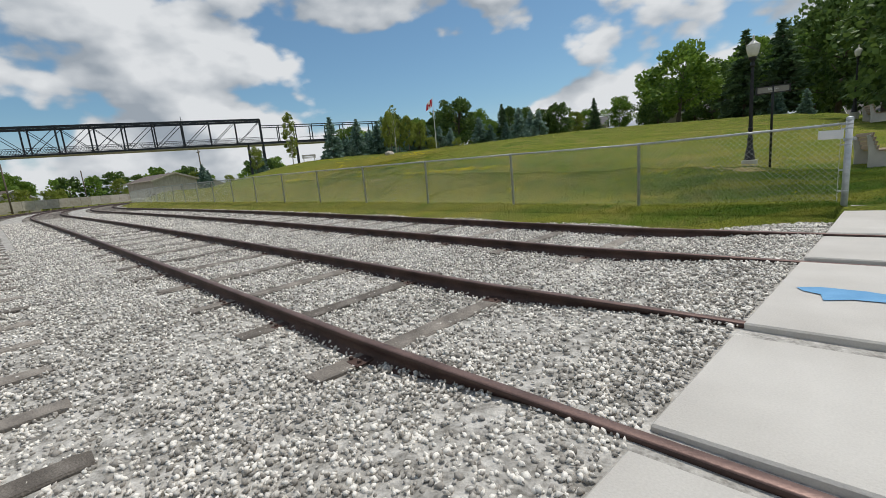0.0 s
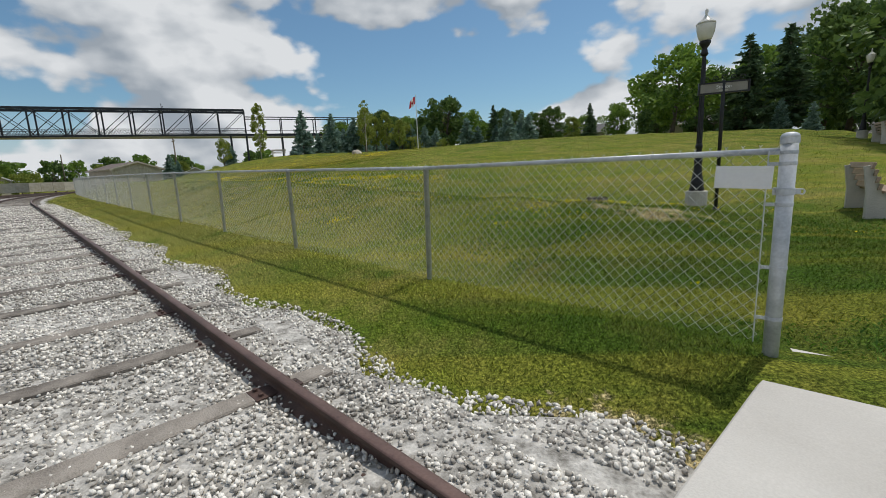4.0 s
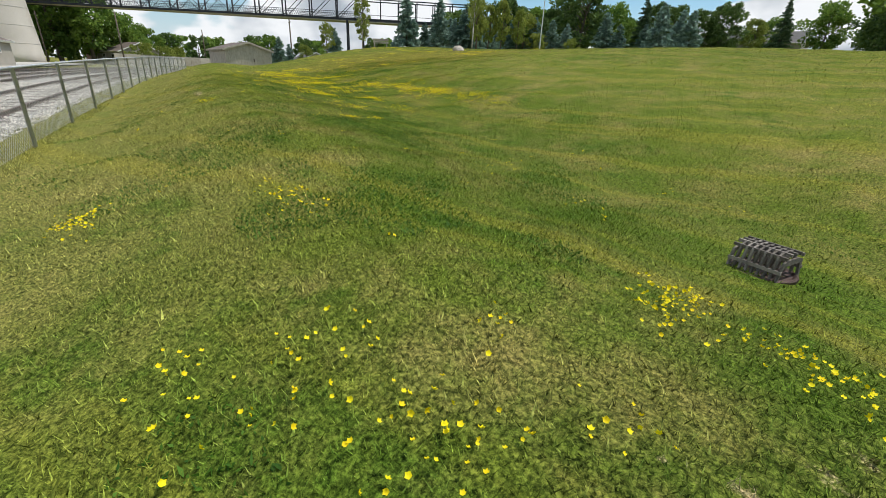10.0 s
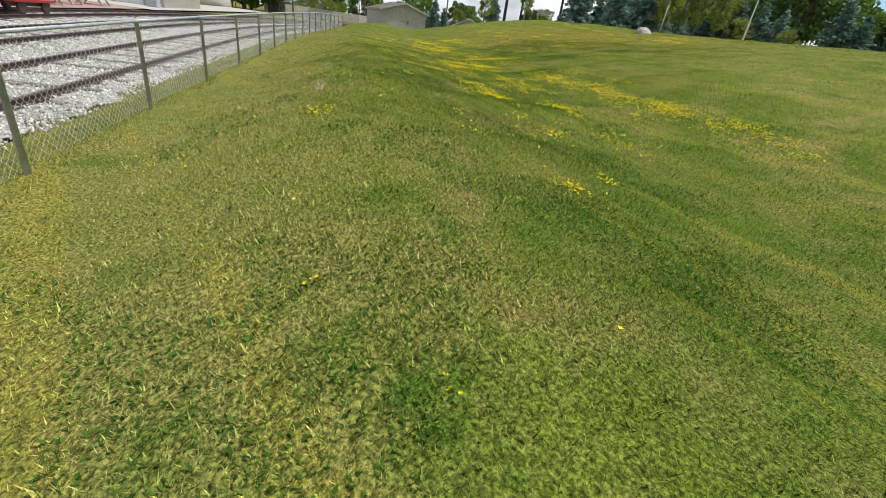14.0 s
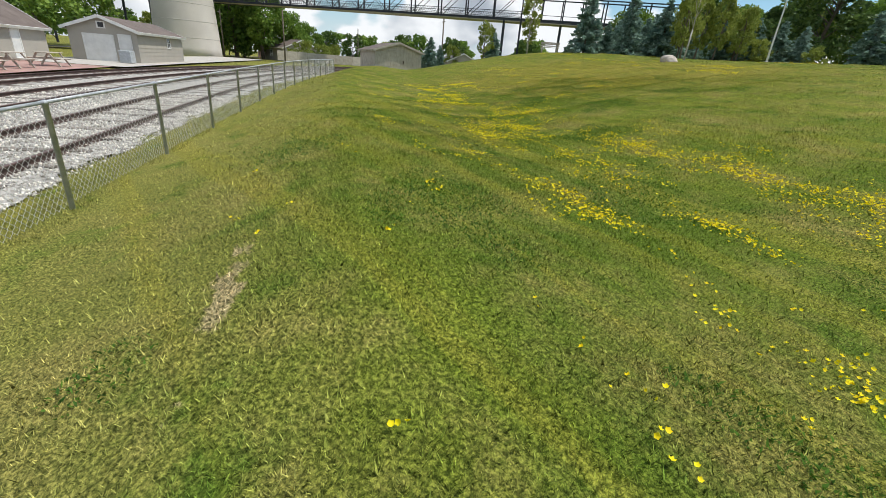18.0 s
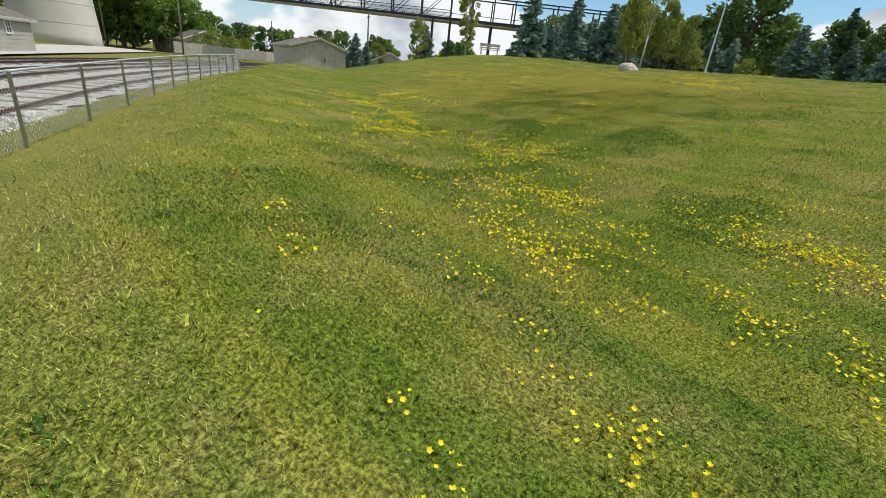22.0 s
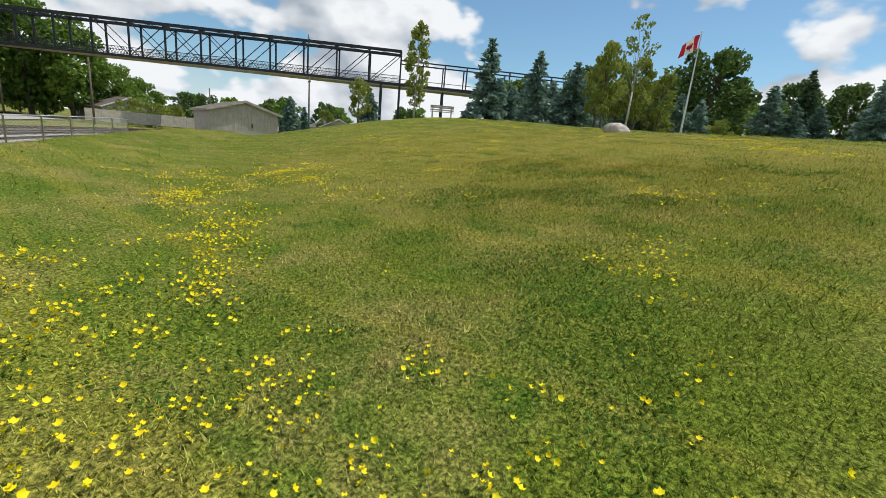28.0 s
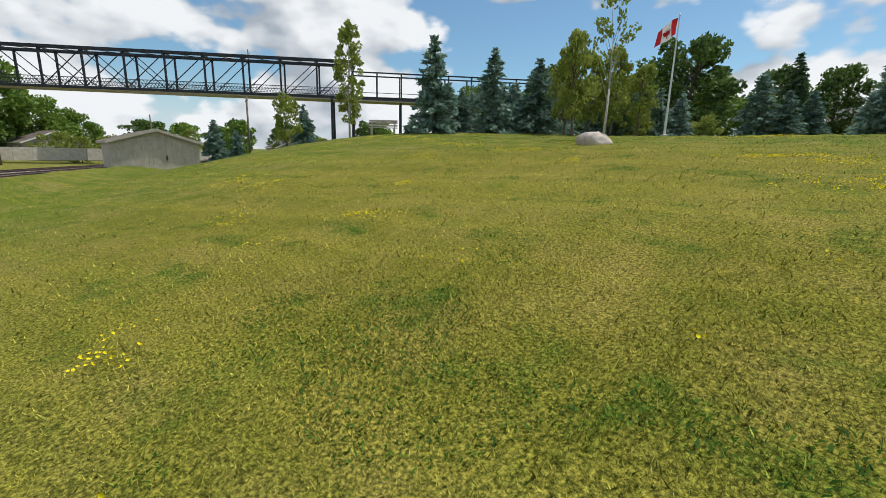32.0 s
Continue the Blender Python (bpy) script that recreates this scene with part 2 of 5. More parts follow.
    down.inputs[1].default_value = (*DS, 0)
    t.links.new(geo.outputs["Position"], down.inputs[0])
    bank = t.nodes.new("ShaderNodeMath")
    bank.operation = "MULTIPLY"
    t.links.new(step(across.outputs["Value"], 14.4, 12.4), bank.inputs[0])
    t.links.new(step(down.outputs["Value"], 0.5, 4.5), bank.inputs[1])
    col = mixed(share(bank.outputs[0], 0.62), col, mixed(clover, (0.315, 0.290, 0.115), (0.16, 0.215, 0.05)))
    trough_green = t.nodes.new("ShaderNodeMath")
    trough_green.operation = "MULTIPLY"
    t.links.new(step(across.outputs["Value"], 14.0, 15.2), trough_green.inputs[0])
    t.links.new(step(across.outputs["Value"], 20.5, 18.0), trough_green.inputs[1])
    near = t.nodes.new("ShaderNodeMath")
    near.operation = "MULTIPLY"
    t.links.new(trough_green.outputs[0], near.inputs[0])
    t.links.new(step(down.outputs["Value"], 24.0, 15.0), near.inputs[1])
    col = mixed(share(near.outputs[0], 0.36), col, mixed(dry, (0.085, 0.148, 0.028), (0.165, 0.175, 0.045)))
    # mowing lines along the slope
    turned = t.nodes.new("ShaderNodeMapping")
    turned.inputs["Rotation"].default_value = (0, 0, radians(26))
    turned.inputs["Scale"].default_value = (0.05, 1.7, 0.1)
    t.links.new(geo.outputs["Position"], turned.inputs[0])
    lines_tex = t.nodes.new("ShaderNodeTexNoise")
    lines_tex.inputs["Scale"].default_value, lines_tex.inputs["Detail"].default_value = 1.0, 4
    t.links.new(turned.outputs[0], lines_tex.inputs["Vector"])
    mown = step(lines_tex.outputs["Fac"], 0.50, 0.62)
    half = t.nodes.new("ShaderNodeMath")
    half.operation = "MULTIPLY"
    half.inputs[1].default_value = 0.38
    t.links.new(mown, half.inputs[0])
    col = mixed(half.outputs[0], col, (0.345, 0.310, 0.066))
    # sandy bare soil at the worn places
    for (wx, wy, rx, ry) in SOIL_AT:
        mp = t.nodes.new("ShaderNodeMapping")
        mp.vector_type = "TEXTURE"
        mp.inputs["Location"].default_value = (wx, wy, 0)
        mp.inputs["Rotation"].default_value = (0, 0, radians(TURN))
        mp.inputs["Scale"].default_value = (rx, ry, 1000)
        t.links.new(geo.outputs["Position"], mp.inputs[0])
        ln = t.nodes.new("ShaderNodeVectorMath")
        ln.operation = "LENGTH"
        t.links.new(mp.outputs[0], ln.inputs[0])
        rag = t.nodes.new("ShaderNodeMath")
        rag.operation = "MULTIPLY_ADD"
        rag.inputs[1].default_value = 4.2
        t.links.new(noise_at(4.5, 8, 0.68), rag.inputs[0])
        t.links.new(ln.outputs["Value"], rag.inputs[2])
        worn = step(rag.outputs[0], 2.72, 2.38)
        sand = mixed(fine, (0.27, 0.215, 0.13), (0.54, 0.45, 0.33))
        col = mixed(worn, col, sand)
    grain = mixed(fine, (0.30, 0.34, 0.28), (1.50, 1.48, 1.30))
    clump = mixed(step(noise_at(38.0, 5, 0.72), 0.36, 0.64), (0.46, 0.52, 0.42), (1.46, 1.43, 1.28))
    if not blades:
        thatch = t.nodes.new("ShaderNodeMix")
        thatch.data_type, thatch.blend_type = "RGBA", "MULTIPLY"
        thatch.inputs["Factor"].default_value = 1.0
        thatch.inputs["B"].default_value = (0.78, 0.78, 0.72, 1)
        t.links.new(clump, thatch.inputs["A"])
        clump = thatch.outputs["Result"]
    tuft = t.nodes.new("ShaderNodeMix")
    tuft.data_type, tuft.blend_type = "RGBA", "MULTIPLY"
    tuft.inputs["Factor"].default_value = 1.0
    t.links.new(col, tuft.inputs["A"])
    t.links.new(clump, tuft.inputs["B"])
    col = tuft.outputs["Result"]
    mul = t.nodes.new("ShaderNodeMix")
    mul.data_type, mul.blend_type = "RGBA", "MULTIPLY"
    mul.inputs["Factor"].default_value = 0.55 if blades else 0.95
    t.links.new(col, mul.inputs["A"])
    t.links.new(grain, mul.inputs["B"])
    out = mul.outputs["Result"]
    if blades:
        isl = t.nodes.new("ShaderNodeHueSaturation")
        rnd = t.nodes.new("ShaderNodeMath")
        rnd.operation = "MULTIPLY_ADD"
        rnd.inputs[1].default_value, rnd.inputs[2].default_value = 1.9, 0.45
        t.links.new(geo.outputs["Random Per Island"], rnd.inputs[0])
        t.links.new(rnd.outputs[0], isl.inputs["Value"])
        t.links.new(out, isl.inputs["Color"])
        out = isl.outputs[0]
    t.links.new(out, bsdf.inputs["Base Color"])
    bsdf.inputs["Roughness"].default_value = 0.95
    bsdf.inputs["Specular IOR Level"].default_value = 0.06
    b = t.nodes.new("ShaderNodeBump")
    b.inputs["Strength"].default_value, b.inputs["Distance"].default_value = 0.7, 0.03
    t.links.new(noise_at(26.0, 5), b.inputs["Height"])
    if not blades:
        t.links.new(b.outputs[0], bsdf.inputs["Normal"])
    else:
        tr = t.nodes.new("ShaderNodeBsdfTranslucent")
        t.links.new(out, tr.inputs[0])
        mx = t.nodes.new("ShaderNodeMixShader")
        mx.inputs[0].default_value = 0.14
        t.links.new(bsdf.outputs[0], mx.inputs[1])
        t.links.new(tr.outputs[0], mx.inputs[2])
        t.links.new(mx.outputs[0], t.nodes["Material Output"].inputs[0])
    return m


SOIL_AT = [(*P(s, n)[:2], rx, ry) for s, n, rx, ry in ((-0.70, 14.45, 1.0, 0.42), (-0.10, 14.0, 0.50, 0.35), (-0.85, 13.85, 0.62, 0.50), (12.6, 13.1, 1.1, 0.16), (-2.2, 9.5, 0.7, 0.3))]
GRASS = grass_material("lawn", False)
BLADES = grass_material("grass_blades", True)
GRAVEL = material("gravel_bed", (0.62, 0.595, 0.55), (0.15, 0.14, 0.12), 9.0, 45, 0.95, bump=1.0)
STONE = material("ballast_stone", (0.88, 0.84, 0.765), (0.33, 0.305, 0.27), 3, 120, 0.9, bump=0.25, island=0.80, mid=(0.60, 0.57, 0.515))
RAIL = material("rusted_steel", (0.105, 0.062, 0.050), (0.040, 0.026, 0.023), 3, 70, 0.62, 0.35, 0.25)
RAIL_TOP = material("worn_rail_head", (0.21, 0.135, 0.115), (0.10, 0.060, 0.052), 3, 60, 0.5, 0.5, 0.15)
TIE = material("weathered_tie", (0.33, 0.295, 0.255), (0.11, 0.095, 0.08), 4.0, 90, 0.95, bump=0.7, random_ob=0.35)
CONCRETE = material("broom_concrete", (0.60, 0.575, 0.53), (0.47, 0.445, 0.405), 1.2, 90, 0.9, bump=0.25)
CONC_OLD = material("cast_concrete", (0.55, 0.52, 0.47), (0.40, 0.38, 0.34), 3, 70, 0.92, bump=0.4)
GALV = material("galvanised_steel", (0.56, 0.59, 0.62), (0.33, 0.355, 0.38), 9, 60, 0.45, 0.15, 0.05)
WIRE = material("galvanised_wire", (0.60, 0.61, 0.59), (0.42, 0.43, 0.42), 9, 60, 0.5, 0.1, 0.0)
BLACK = material("black_iron", (0.020, 0.021, 0.024), (0.010, 0.010, 0.012), 6, 60, 0.42, 0.3, 0.08)
BRIDGE = material("dark_bridge_paint", (0.030, 0.036, 0.046), (0.014, 0.017, 0.023), 1, 12, 0.55, 0.3, 0.05)
GLOBE = material("milky_glass", (0.74, 0.72, 0.66), (0.62, 0.60, 0.54), 4, 40, 0.25, bump=0.0)
WHITE = material("white_paint", (0.80, 0.80, 0.78), (0.66, 0.66, 0.64), 2, 40, 0.55, bump=0.05)
PLATE = material("white_sheet_metal", (0.72, 0.73, 0.74), (0.62, 0.63, 0.64), 3, 40, 0.35, bump=0.03)
TOWER = material("tower_concrete", (0.62, 0.585, 0.525), (0.50, 0.465, 0.41), 0.25, 8, 0.85, bump=0.1)
TANK_RED = material("tank_red", (0.24, 0.035, 0.035), (0.19, 0.028, 0.03), 0.3, 8, 0.5, bump=0.02)
TANK_WHITE = material("tank_white", (0.78, 0.77, 0.75), (0.70, 0.69, 0.67), 0.2, 8, 0.5, bump=0.02)
SIDING = material("beige_siding", (0.44, 0.41, 0.36), (0.37, 0.345, 0.30), 0.8, 30, 0.8, bump=0.1)
SHINGLE = material("brown_shingles", (0.19, 0.155, 0.135), (0.115, 0.09, 0.08), 1.5, 40, 0.95, bump=0.5)
BOARDS = material("weathered_boards", (0.54, 0.50, 0.43), (0.38, 0.34, 0.28), 2, 45, 0.9, bump=0.4, random_ob=0.3)
BRICKS = material("red_paving", (0.46, 0.29, 0.25), (0.33, 0.20, 0.17), 1.5, 40, 0.9, bump=0.3)
RED = material("red_paint", (0.42, 0.025, 0.025), (0.26, 0.018, 0.018), 3, 50, 0.5, bump=0.1)
WOOD = material("bench_wood", (0.36, 0.27, 0.19), (0.23, 0.165, 0.11), 4, 60, 0.75, bump=0.3)
GLASS_DARK = material("window_glass", (0.05, 0.06, 0.07), (0.03, 0.035, 0.04), 1, 10, 0.08, bump=0.0, spec=0.8)
BARK = material("bark", (0.20, 0.165, 0.13), (0.09, 0.072, 0.056), 5, 40, 0.95, bump=0.8)
BIRCH = material("pale_bark", (0.55, 0.52, 0.46), (0.30, 0.27, 0.23), 5, 40, 0.9, bump=0.4)
LEAF = material("leaves", (0.250, 0.370, 0.065), (0.100, 0.190, 0.036), 0.35, 6, 0.6, bump=0.0, island=0.5, random_ob=0.25, spec=0.25, trans=0.3)
LEAF_DARK = material("dark_leaves", (0.165, 0.250, 0.060), (0.062, 0.115, 0.034), 0.35, 6, 0.6, bump=0.0, island=0.5, random_ob=0.2, spec=0.25, trans=0.25)
LEAF_LIGHT = material("light_leaves", (0.36, 0.40, 0.085), (0.18, 0.24, 0.045), 0.35, 6, 0.6, bump=0.0, island=0.5, random_ob=0.2, spec=0.25, trans=0.35)
SPRUCE = material("blue_spruce_needles", (0.34, 0.47, 0.39), (0.12, 0.21, 0.165), 0.5, 8, 0.7, bump=0.0, island=0.6, random_ob=0.35, spec=0.25, trans=0.32)
FIR = material("dark_needles", (0.15, 0.23, 0.11), (0.055, 0.10, 0.05), 0.5, 8, 0.7, bump=0.0, island=0.6, random_ob=0.2, spec=0.25, trans=0.25)
YELLOW = material("yellow_petals", (0.92, 0.80, 0.010), (0.88, 0.68, 0.006), 30, 90, 0.6, bump=0.0, island=0.7, spec=0.2, trans=0.2)
CLOVER = material("clover_leaves", (0.105, 0.225, 0.022), (0.034, 0.100, 0.010), 3, 40, 0.65, bump=0.0, island=0.7, spec=0.25, trans=0.3)
SOIL = material("bare_soil", (0.62, 0.53, 0.42), (0.26, 0.21, 0.10), 7, 40, 0.95, bump=0.8)
BLUE = material("blue_paint", (0.16, 0.38, 0.62), (0.10, 0.29, 0.52), 6, 70, 0.8, bump=0.1)
ROCK = material("pale_rock", (0.58, 0.52, 0.44), (0.36, 0.31, 0.26), 3, 40, 0.9, bump=0.5)
ASPHALT = material("old_asphalt", (0.16, 0.155, 0.15), (0.09, 0.088, 0.086), 1, 60, 0.95, bump=0.3)
ROOF_GREY = material("grey_shingles", (0.15, 0.145, 0.14), (0.09, 0.087, 0.085), 1, 30, 0.95, bump=0.3)
FLAG_RED = material("flag_red", (0.62, 0.02, 0.03), (0.48, 0.015, 0.02), 3, 30, 0.8, bump=0.05, trans=0.3)
FLAG_WHITE = material("flag_white", (0.80, 0.79, 0.78), (0.68, 0.67, 0.66), 3, 30, 0.8, bump=0.05, trans=0.3)
TEXT_DARK = material("dark_lettering", (0.22, 0.02, 0.03), (0.15, 0.015, 0.02), 3, 30, 0.6, bump=0.0)

# ---- mesh helpers ----
def mesh_of(bm, name, mat, flat=True):
    me = bpy.data.meshes.new(name)
    bm.normal_update()
    bm.to_mesh(me)
    bm.free()
    for mt in (mat if isinstance(mat, (list, tuple)) else [mat]):
        me.materials.append(mt)
    if not flat:
        me.shade_smooth()
    return me


def part(name, bm, mat, parent=None, label="", flat=True, m=None):
    ob = new(name, bm if isinstance(bm, bpy.types.Mesh) else mesh_of(bm, name, mat, flat))
    if parent is not None:
        ob.parent = parent
    if m is not None:
        ob.matrix_basis = m
    if label:
        ob["label"] = label
    return ob


def thing(name, s, n, z=None, rot=0.0, label="", category="", group="", kind="", scale=1.0):
    ob = new(name)
    z = G(s, n) if z is None else z
    ob.matrix_basis = Matrix.Translation(P(s, n, z)) @ pose(0, 0, 0, 0, 0, TURN + rot) @ Matrix.Scale(scale, 4)
    return tagged(ob, label, category, group, kind)


def box(bm, x0, x1, y0, y1, z0, z1, bev=0.0):
    vs = [bm.verts.new(c) for c in ((x0, y0, z0), (x1, y0, z0), (x1, y1, z0), (x0, y1, z0), (x0, y0, z1), (x1, y0, z1), (x1, y1, z1), (x0, y1, z1))]
    fs = [bm.faces.new([vs[i] for i in f]) for f in ((0, 3, 2, 1), (4, 5, 6, 7), (0, 1, 5, 4), (1, 2, 6, 5), (2, 3, 7, 6), (3, 0, 4, 7))]
    if bev:
        es = list({e for f in fs for e in f.edges})
        bmesh.ops.bevel(bm, geom=es, offset=bev, segments=1, affect="EDGES")
    return bm


def lathe(bm, profile, seg=16, centre=(0, 0)):
    """Turned shape from (radius, height) pairs."""
    rings = []
    for r, z in profile:
        rings.append([bm.verts.new((centre[0] + r * math.cos(2 * math.pi * i / seg), centre[1] + r * math.sin(2 * math.pi * i / seg), z)) for i in range(seg)])
    for a, b in zip(rings, rings[1:]):
        for i in range(seg):
            bm.faces.new((a[i], a[(i + 1) % seg], b[(i + 1) % seg], b[i]))
    bm.faces.new(list(reversed(rings[0])))
    bm.faces.new(rings[-1])
    return bm


def tube(bm, a, b, r, seg=8, r2=None):
    a, b = Vector(a), Vector(b)
    q = (b - a).to_track_quat("Z", "Y")
    rings = []
    for c, rr in ((a, r), (b, r if r2 is None else r2)):
        rings.append([bm.verts.new(c + q @ Vector((rr * math.cos(2 * math.pi * i / seg), rr * math.sin(2 * math.pi * i / seg), 0))) for i in range(seg)])
    for i in range(seg):
        bm.faces.new((rings[0][i], rings[0][(i + 1) % seg], rings[1][(i + 1) % seg], rings[1][i]))
    bm.faces.new(list(reversed(rings[0])))
    bm.faces.new(rings[1])
    return bm


def bar(bm, a, b, w, h=None):
    """A straight square bar from a to b."""
    a, b, h = Vector(a), Vector(b), h or w
    q = (b - a).to_track_quat("Z", "Y")
    ends = [[bm.verts.new(c + q @ Vector((x * w / 2, y * h / 2, 0))) for x, y in ((-1, -1), (1, -1), (1, 1), (-1, 1))] for c in (a, b)]
    for i in range(4):
        bm.faces.new((ends[0][i], ends[0][(i + 1) % 4], ends[1][(i + 1) % 4], ends[1][i]))
    bm.faces.new(list(reversed(ends[0])))
    bm.faces.new(ends[1])
    return bm


def extrude_y(bm, outline, y0, y1):
    """A prism from an outline in x, z."""
    a = [bm.verts.new((x, y0, z)) for x, z in outline]
    b = [bm.verts.new((x, y1, z)) for x, z in outline]
    k = len(outline)
    for i in range(k):
        bm.faces.new((a[i], a[(i + 1) % k], b[(i + 1) % k], b[i]))
    bm.faces.new(list(reversed(a)))
    bm.faces.new(b)
    bmesh.ops.recalc_face_normals(bm, faces=bm.faces)
    return bm


def B():
    return bmesh.new()


def fast_mesh(name, verts, faces, mat, smooth_it=False):
    """A mesh from numpy arrays; every face has the same number of corners."""
    me = bpy.data.meshes.new(name)
    verts, faces = np.asarray(verts, np.float32), np.asarray(faces, np.int32)
    k = faces.shape[1]
    me.vertices.add(len(verts))
    me.vertices.foreach_set("co", verts.ravel())
    me.loops.add(faces.size)
    me.loops.foreach_set("vertex_index", faces.ravel())
    me.polygons.add(len(faces))
    me.polygons.foreach_set("loop_start", np.arange(0, faces.size, k, dtype=np.int32))
    me.polygons.foreach_set("loop_total", np.full(len(faces), k, np.int32))
    me.update(calc_edges=True)
    me.materials.append(mat)
    if smooth_it:
        me.shade_smooth()
    return me


def to_world(s, n, z):
    return np.stack([s * DS[0] + n * DN[0], s * DS[1] + n * DN[1], z], -1)


def sheet(name, s_lines, n_lines, z_of, mat, thick_smooth=True, warp=None):
    ss, nn = np.meshgrid(np.asarray(s_lines, float), np.asarray(n_lines, float), indexing="ij")
    if warp is not None:
        nn = warp(ss, nn)
    v = to_world(ss, nn, z_of(ss, nn)).reshape(-1, 3)
    a, b = ss.shape
    i = np.arange(a * b).reshape(a, b)
    f = np.stack([i[:-1, :-1], i[:-1, 1:], i[1:, 1:], i[1:, :-1]], -1).reshape(-1, 4)
    return fast_mesh(name, v, f, mat, thick_smooth)


rng = np.random.default_rng(7)

# ---- ground, ballast, crossing ----
def lines(near, far_end, step, growth=1.22, lo=None):
    """Evenly spaced lines between near[0] and near[1], then ever wider ones out to far_end on both sides."""
    mid = list(np.arange(near[0], near[1] + 1e-6, step))
    out, d = [], step
    x = near[1]
    while x < far_end:
        d *= growth
        x += d
        out.append(x)
    inn, d, x = [], step, near[0]
    while x > -far_end:
        d *= growth
        x -= d
        inn.append(x)
    return inn[::-1] + mid + out


def land_z(s, n):
    z = ground_z(s, n)
    m = n - bend(s)
    lumps = 0.035 * np.sin(1.7 * s + 0.8 * n) * np.sin(1.1 * n - 0.6 * s) + 0.02 * np.sin(4.1 * s - 1.3 * n)
    far = smooth((np.hypot(s - 40, n - 20) - 160) / 300)
    z = z * (1 - far) + 2.0 * far
    return z + np.where(m > 10.8, lumps, 0.0) - 0.06 * smooth((9.6 - m) / 0.4) * smooth((m + 40) / 2.0)


ground = tagged(new("ground", sheet("ground", lines((-8, 64), 1900, 0.4), lines((8, 56), 1900, 0.4), land_z, GRASS)),
                "mown grass with dry patches, rising to a low hill", "lawn", kind="structure")


def bed_edge(s, n):
    """The ballast's grassy edge wanders a little."""
    return n + bend(s) + np.where(n > 9.0, 0.16 * np.sin(1.9 * s) + 0.12 * np.sin(5.3 * s + 1.0) + 0.06 * np.sin(13 * s), 0.0)


def heap(s, n):
    """The stones lie higher where they meet the crossing."""
    return 0.115 * smooth(1 - (s + 1.96 + 0.071 * n) / 2.0)


def bed_z(s, n):
    return rise(s) - 0.150 + heap(s, n) + 0.012 * np.sin(2.3 * s + n) * np.sin(1.9 * n)


ballast = tagged(new("ground_ballast", sheet("ground_ballast", lines((-12, 60), 150, 0.35, 1.1), np.arange(-1.3, 9.45, 0.3), bed_z, GRAVEL, warp=bed_edge)),
                 "pale crushed stone ballast between the railway tracks", "gravel", kind="structure")
plaza = tagged(new("pavement_plaza", sheet("pavement_plaza", np.arange(6, 47, 1.0), np.arange(-14, -1.2, 0.6), lambda s, n: rise(s) - 0.03, BRICKS)),
               "reddish brick paving in front of the station", "paving", kind="structure")
lot = tagged(new("pavement_lot", sheet("pavement_lot", np.arange(46.9, 110, 2.0), np.arange(-9, -0.9, 0.8), lambda s, n: rise(s) - 0.05, CONC_OLD)),
             "pale worn gravel yard beside the tracks", "yard", kind="structure")
road = tagged(new("road", sheet("road", np.arange(-60, 200, 4.0), np.arange(-34, -28, 1.0), lambda s, n: rise(s) + 0.03, ASPHALT, warp=lambda s, n: n + 0.6 * bend(s))),
              "grey asphalt road behind the yard", "road", kind="structure")
walkway = tagged(new("pavement_walkway", sheet("pavement_walkway", np.linspace(-6.3, -3.9, 8), np.arange(10.9, 60, 0.5), lambda s, n: ground_z(s, n) + 0.03, BRICKS,
                                              warp=lambda s, n: n)), "brown paved footpath leading up through the park", "footpath", kind="structure")
for ob, mat in ((walkway, None),):
    ob.data.materials[0] = material("worn_path", (0.36, 0.32, 0.27), (0.24, 0.21, 0.17), 2, 50, 0.95, bump=0.4)

crossing = tagged(new("pavement_crossing"), "pale broom-finished concrete crossing with slabs between the rails", "crossing", kind="structure")
for n0, n1 in ((-1.2, 0.75), (0.78, 2.80), (3.02, 4.30), (4.54, 6.60), (6.84, 8.16), (8.40, 10.86)):
    for k in range(2):
        b = B()
        box(b, 0.0, 1.78, n0, n1, -0.2, 0, 0.012)
        for v in b.verts:
            v.co.x += 1.98 + 0.071 * v.co.y + 1.8 * k
            v.co.z += 0.025 * max(0.0, v.co.y - 8.2)
        sl = part("slab", b, CONCRETE, crossing)
        sl.matrix_basis = Matrix.Translation((0, 0, -0.018 + 0.002 * k)) @ pose(0, 0, 0, 0, 0, TURN)
b = B()
pts = [(0, 0), (0.10, 0.07), (0.30, 0.10), (0.52, 0.06), (0.66, 0.11), (0.62, 0.0), (0.68, -0.10), (0.50, -0.05), (0.28, -0.11), (0.18, -0.20), (0.14, -0.09), (0.05, -0.06)]
b.faces.new([b.verts.new((x * 1.35, y * 1.35, 0)) for x, y in reversed(pts)])
for f in b.faces:
    f.normal_flip()
fish = new("painted_fish", mesh_of(b, "painted_fish", BLUE))
fish.matrix_basis = Matrix.Translation(P(-2.50, 5.58, -0.010)) @ pose(0, 0, 0, 0, 0, TURN - 12)
tagged(fish, "blue fish shape painted on the concrete slab", "painted mark")

# ---- tracks ----
RAIL_OUTLINE = [(-0.066, 0), (0.066, 0), (0.066, 0.012), (0.012, 0.03), (0.010, 0.105), (0.034, 0.118), (0.035, 0.146), (0.024, 0.152), (-0.024, 0.152), (-0.035, 0.146), (-0.034, 0.118), (-0.010, 0.105), (-0.012, 0.03), (-0.066, 0.012)]
S_RAIL = np.concatenate([np.arange(-34, 60, 1.0), np.arange(60, 152, 2.0)])


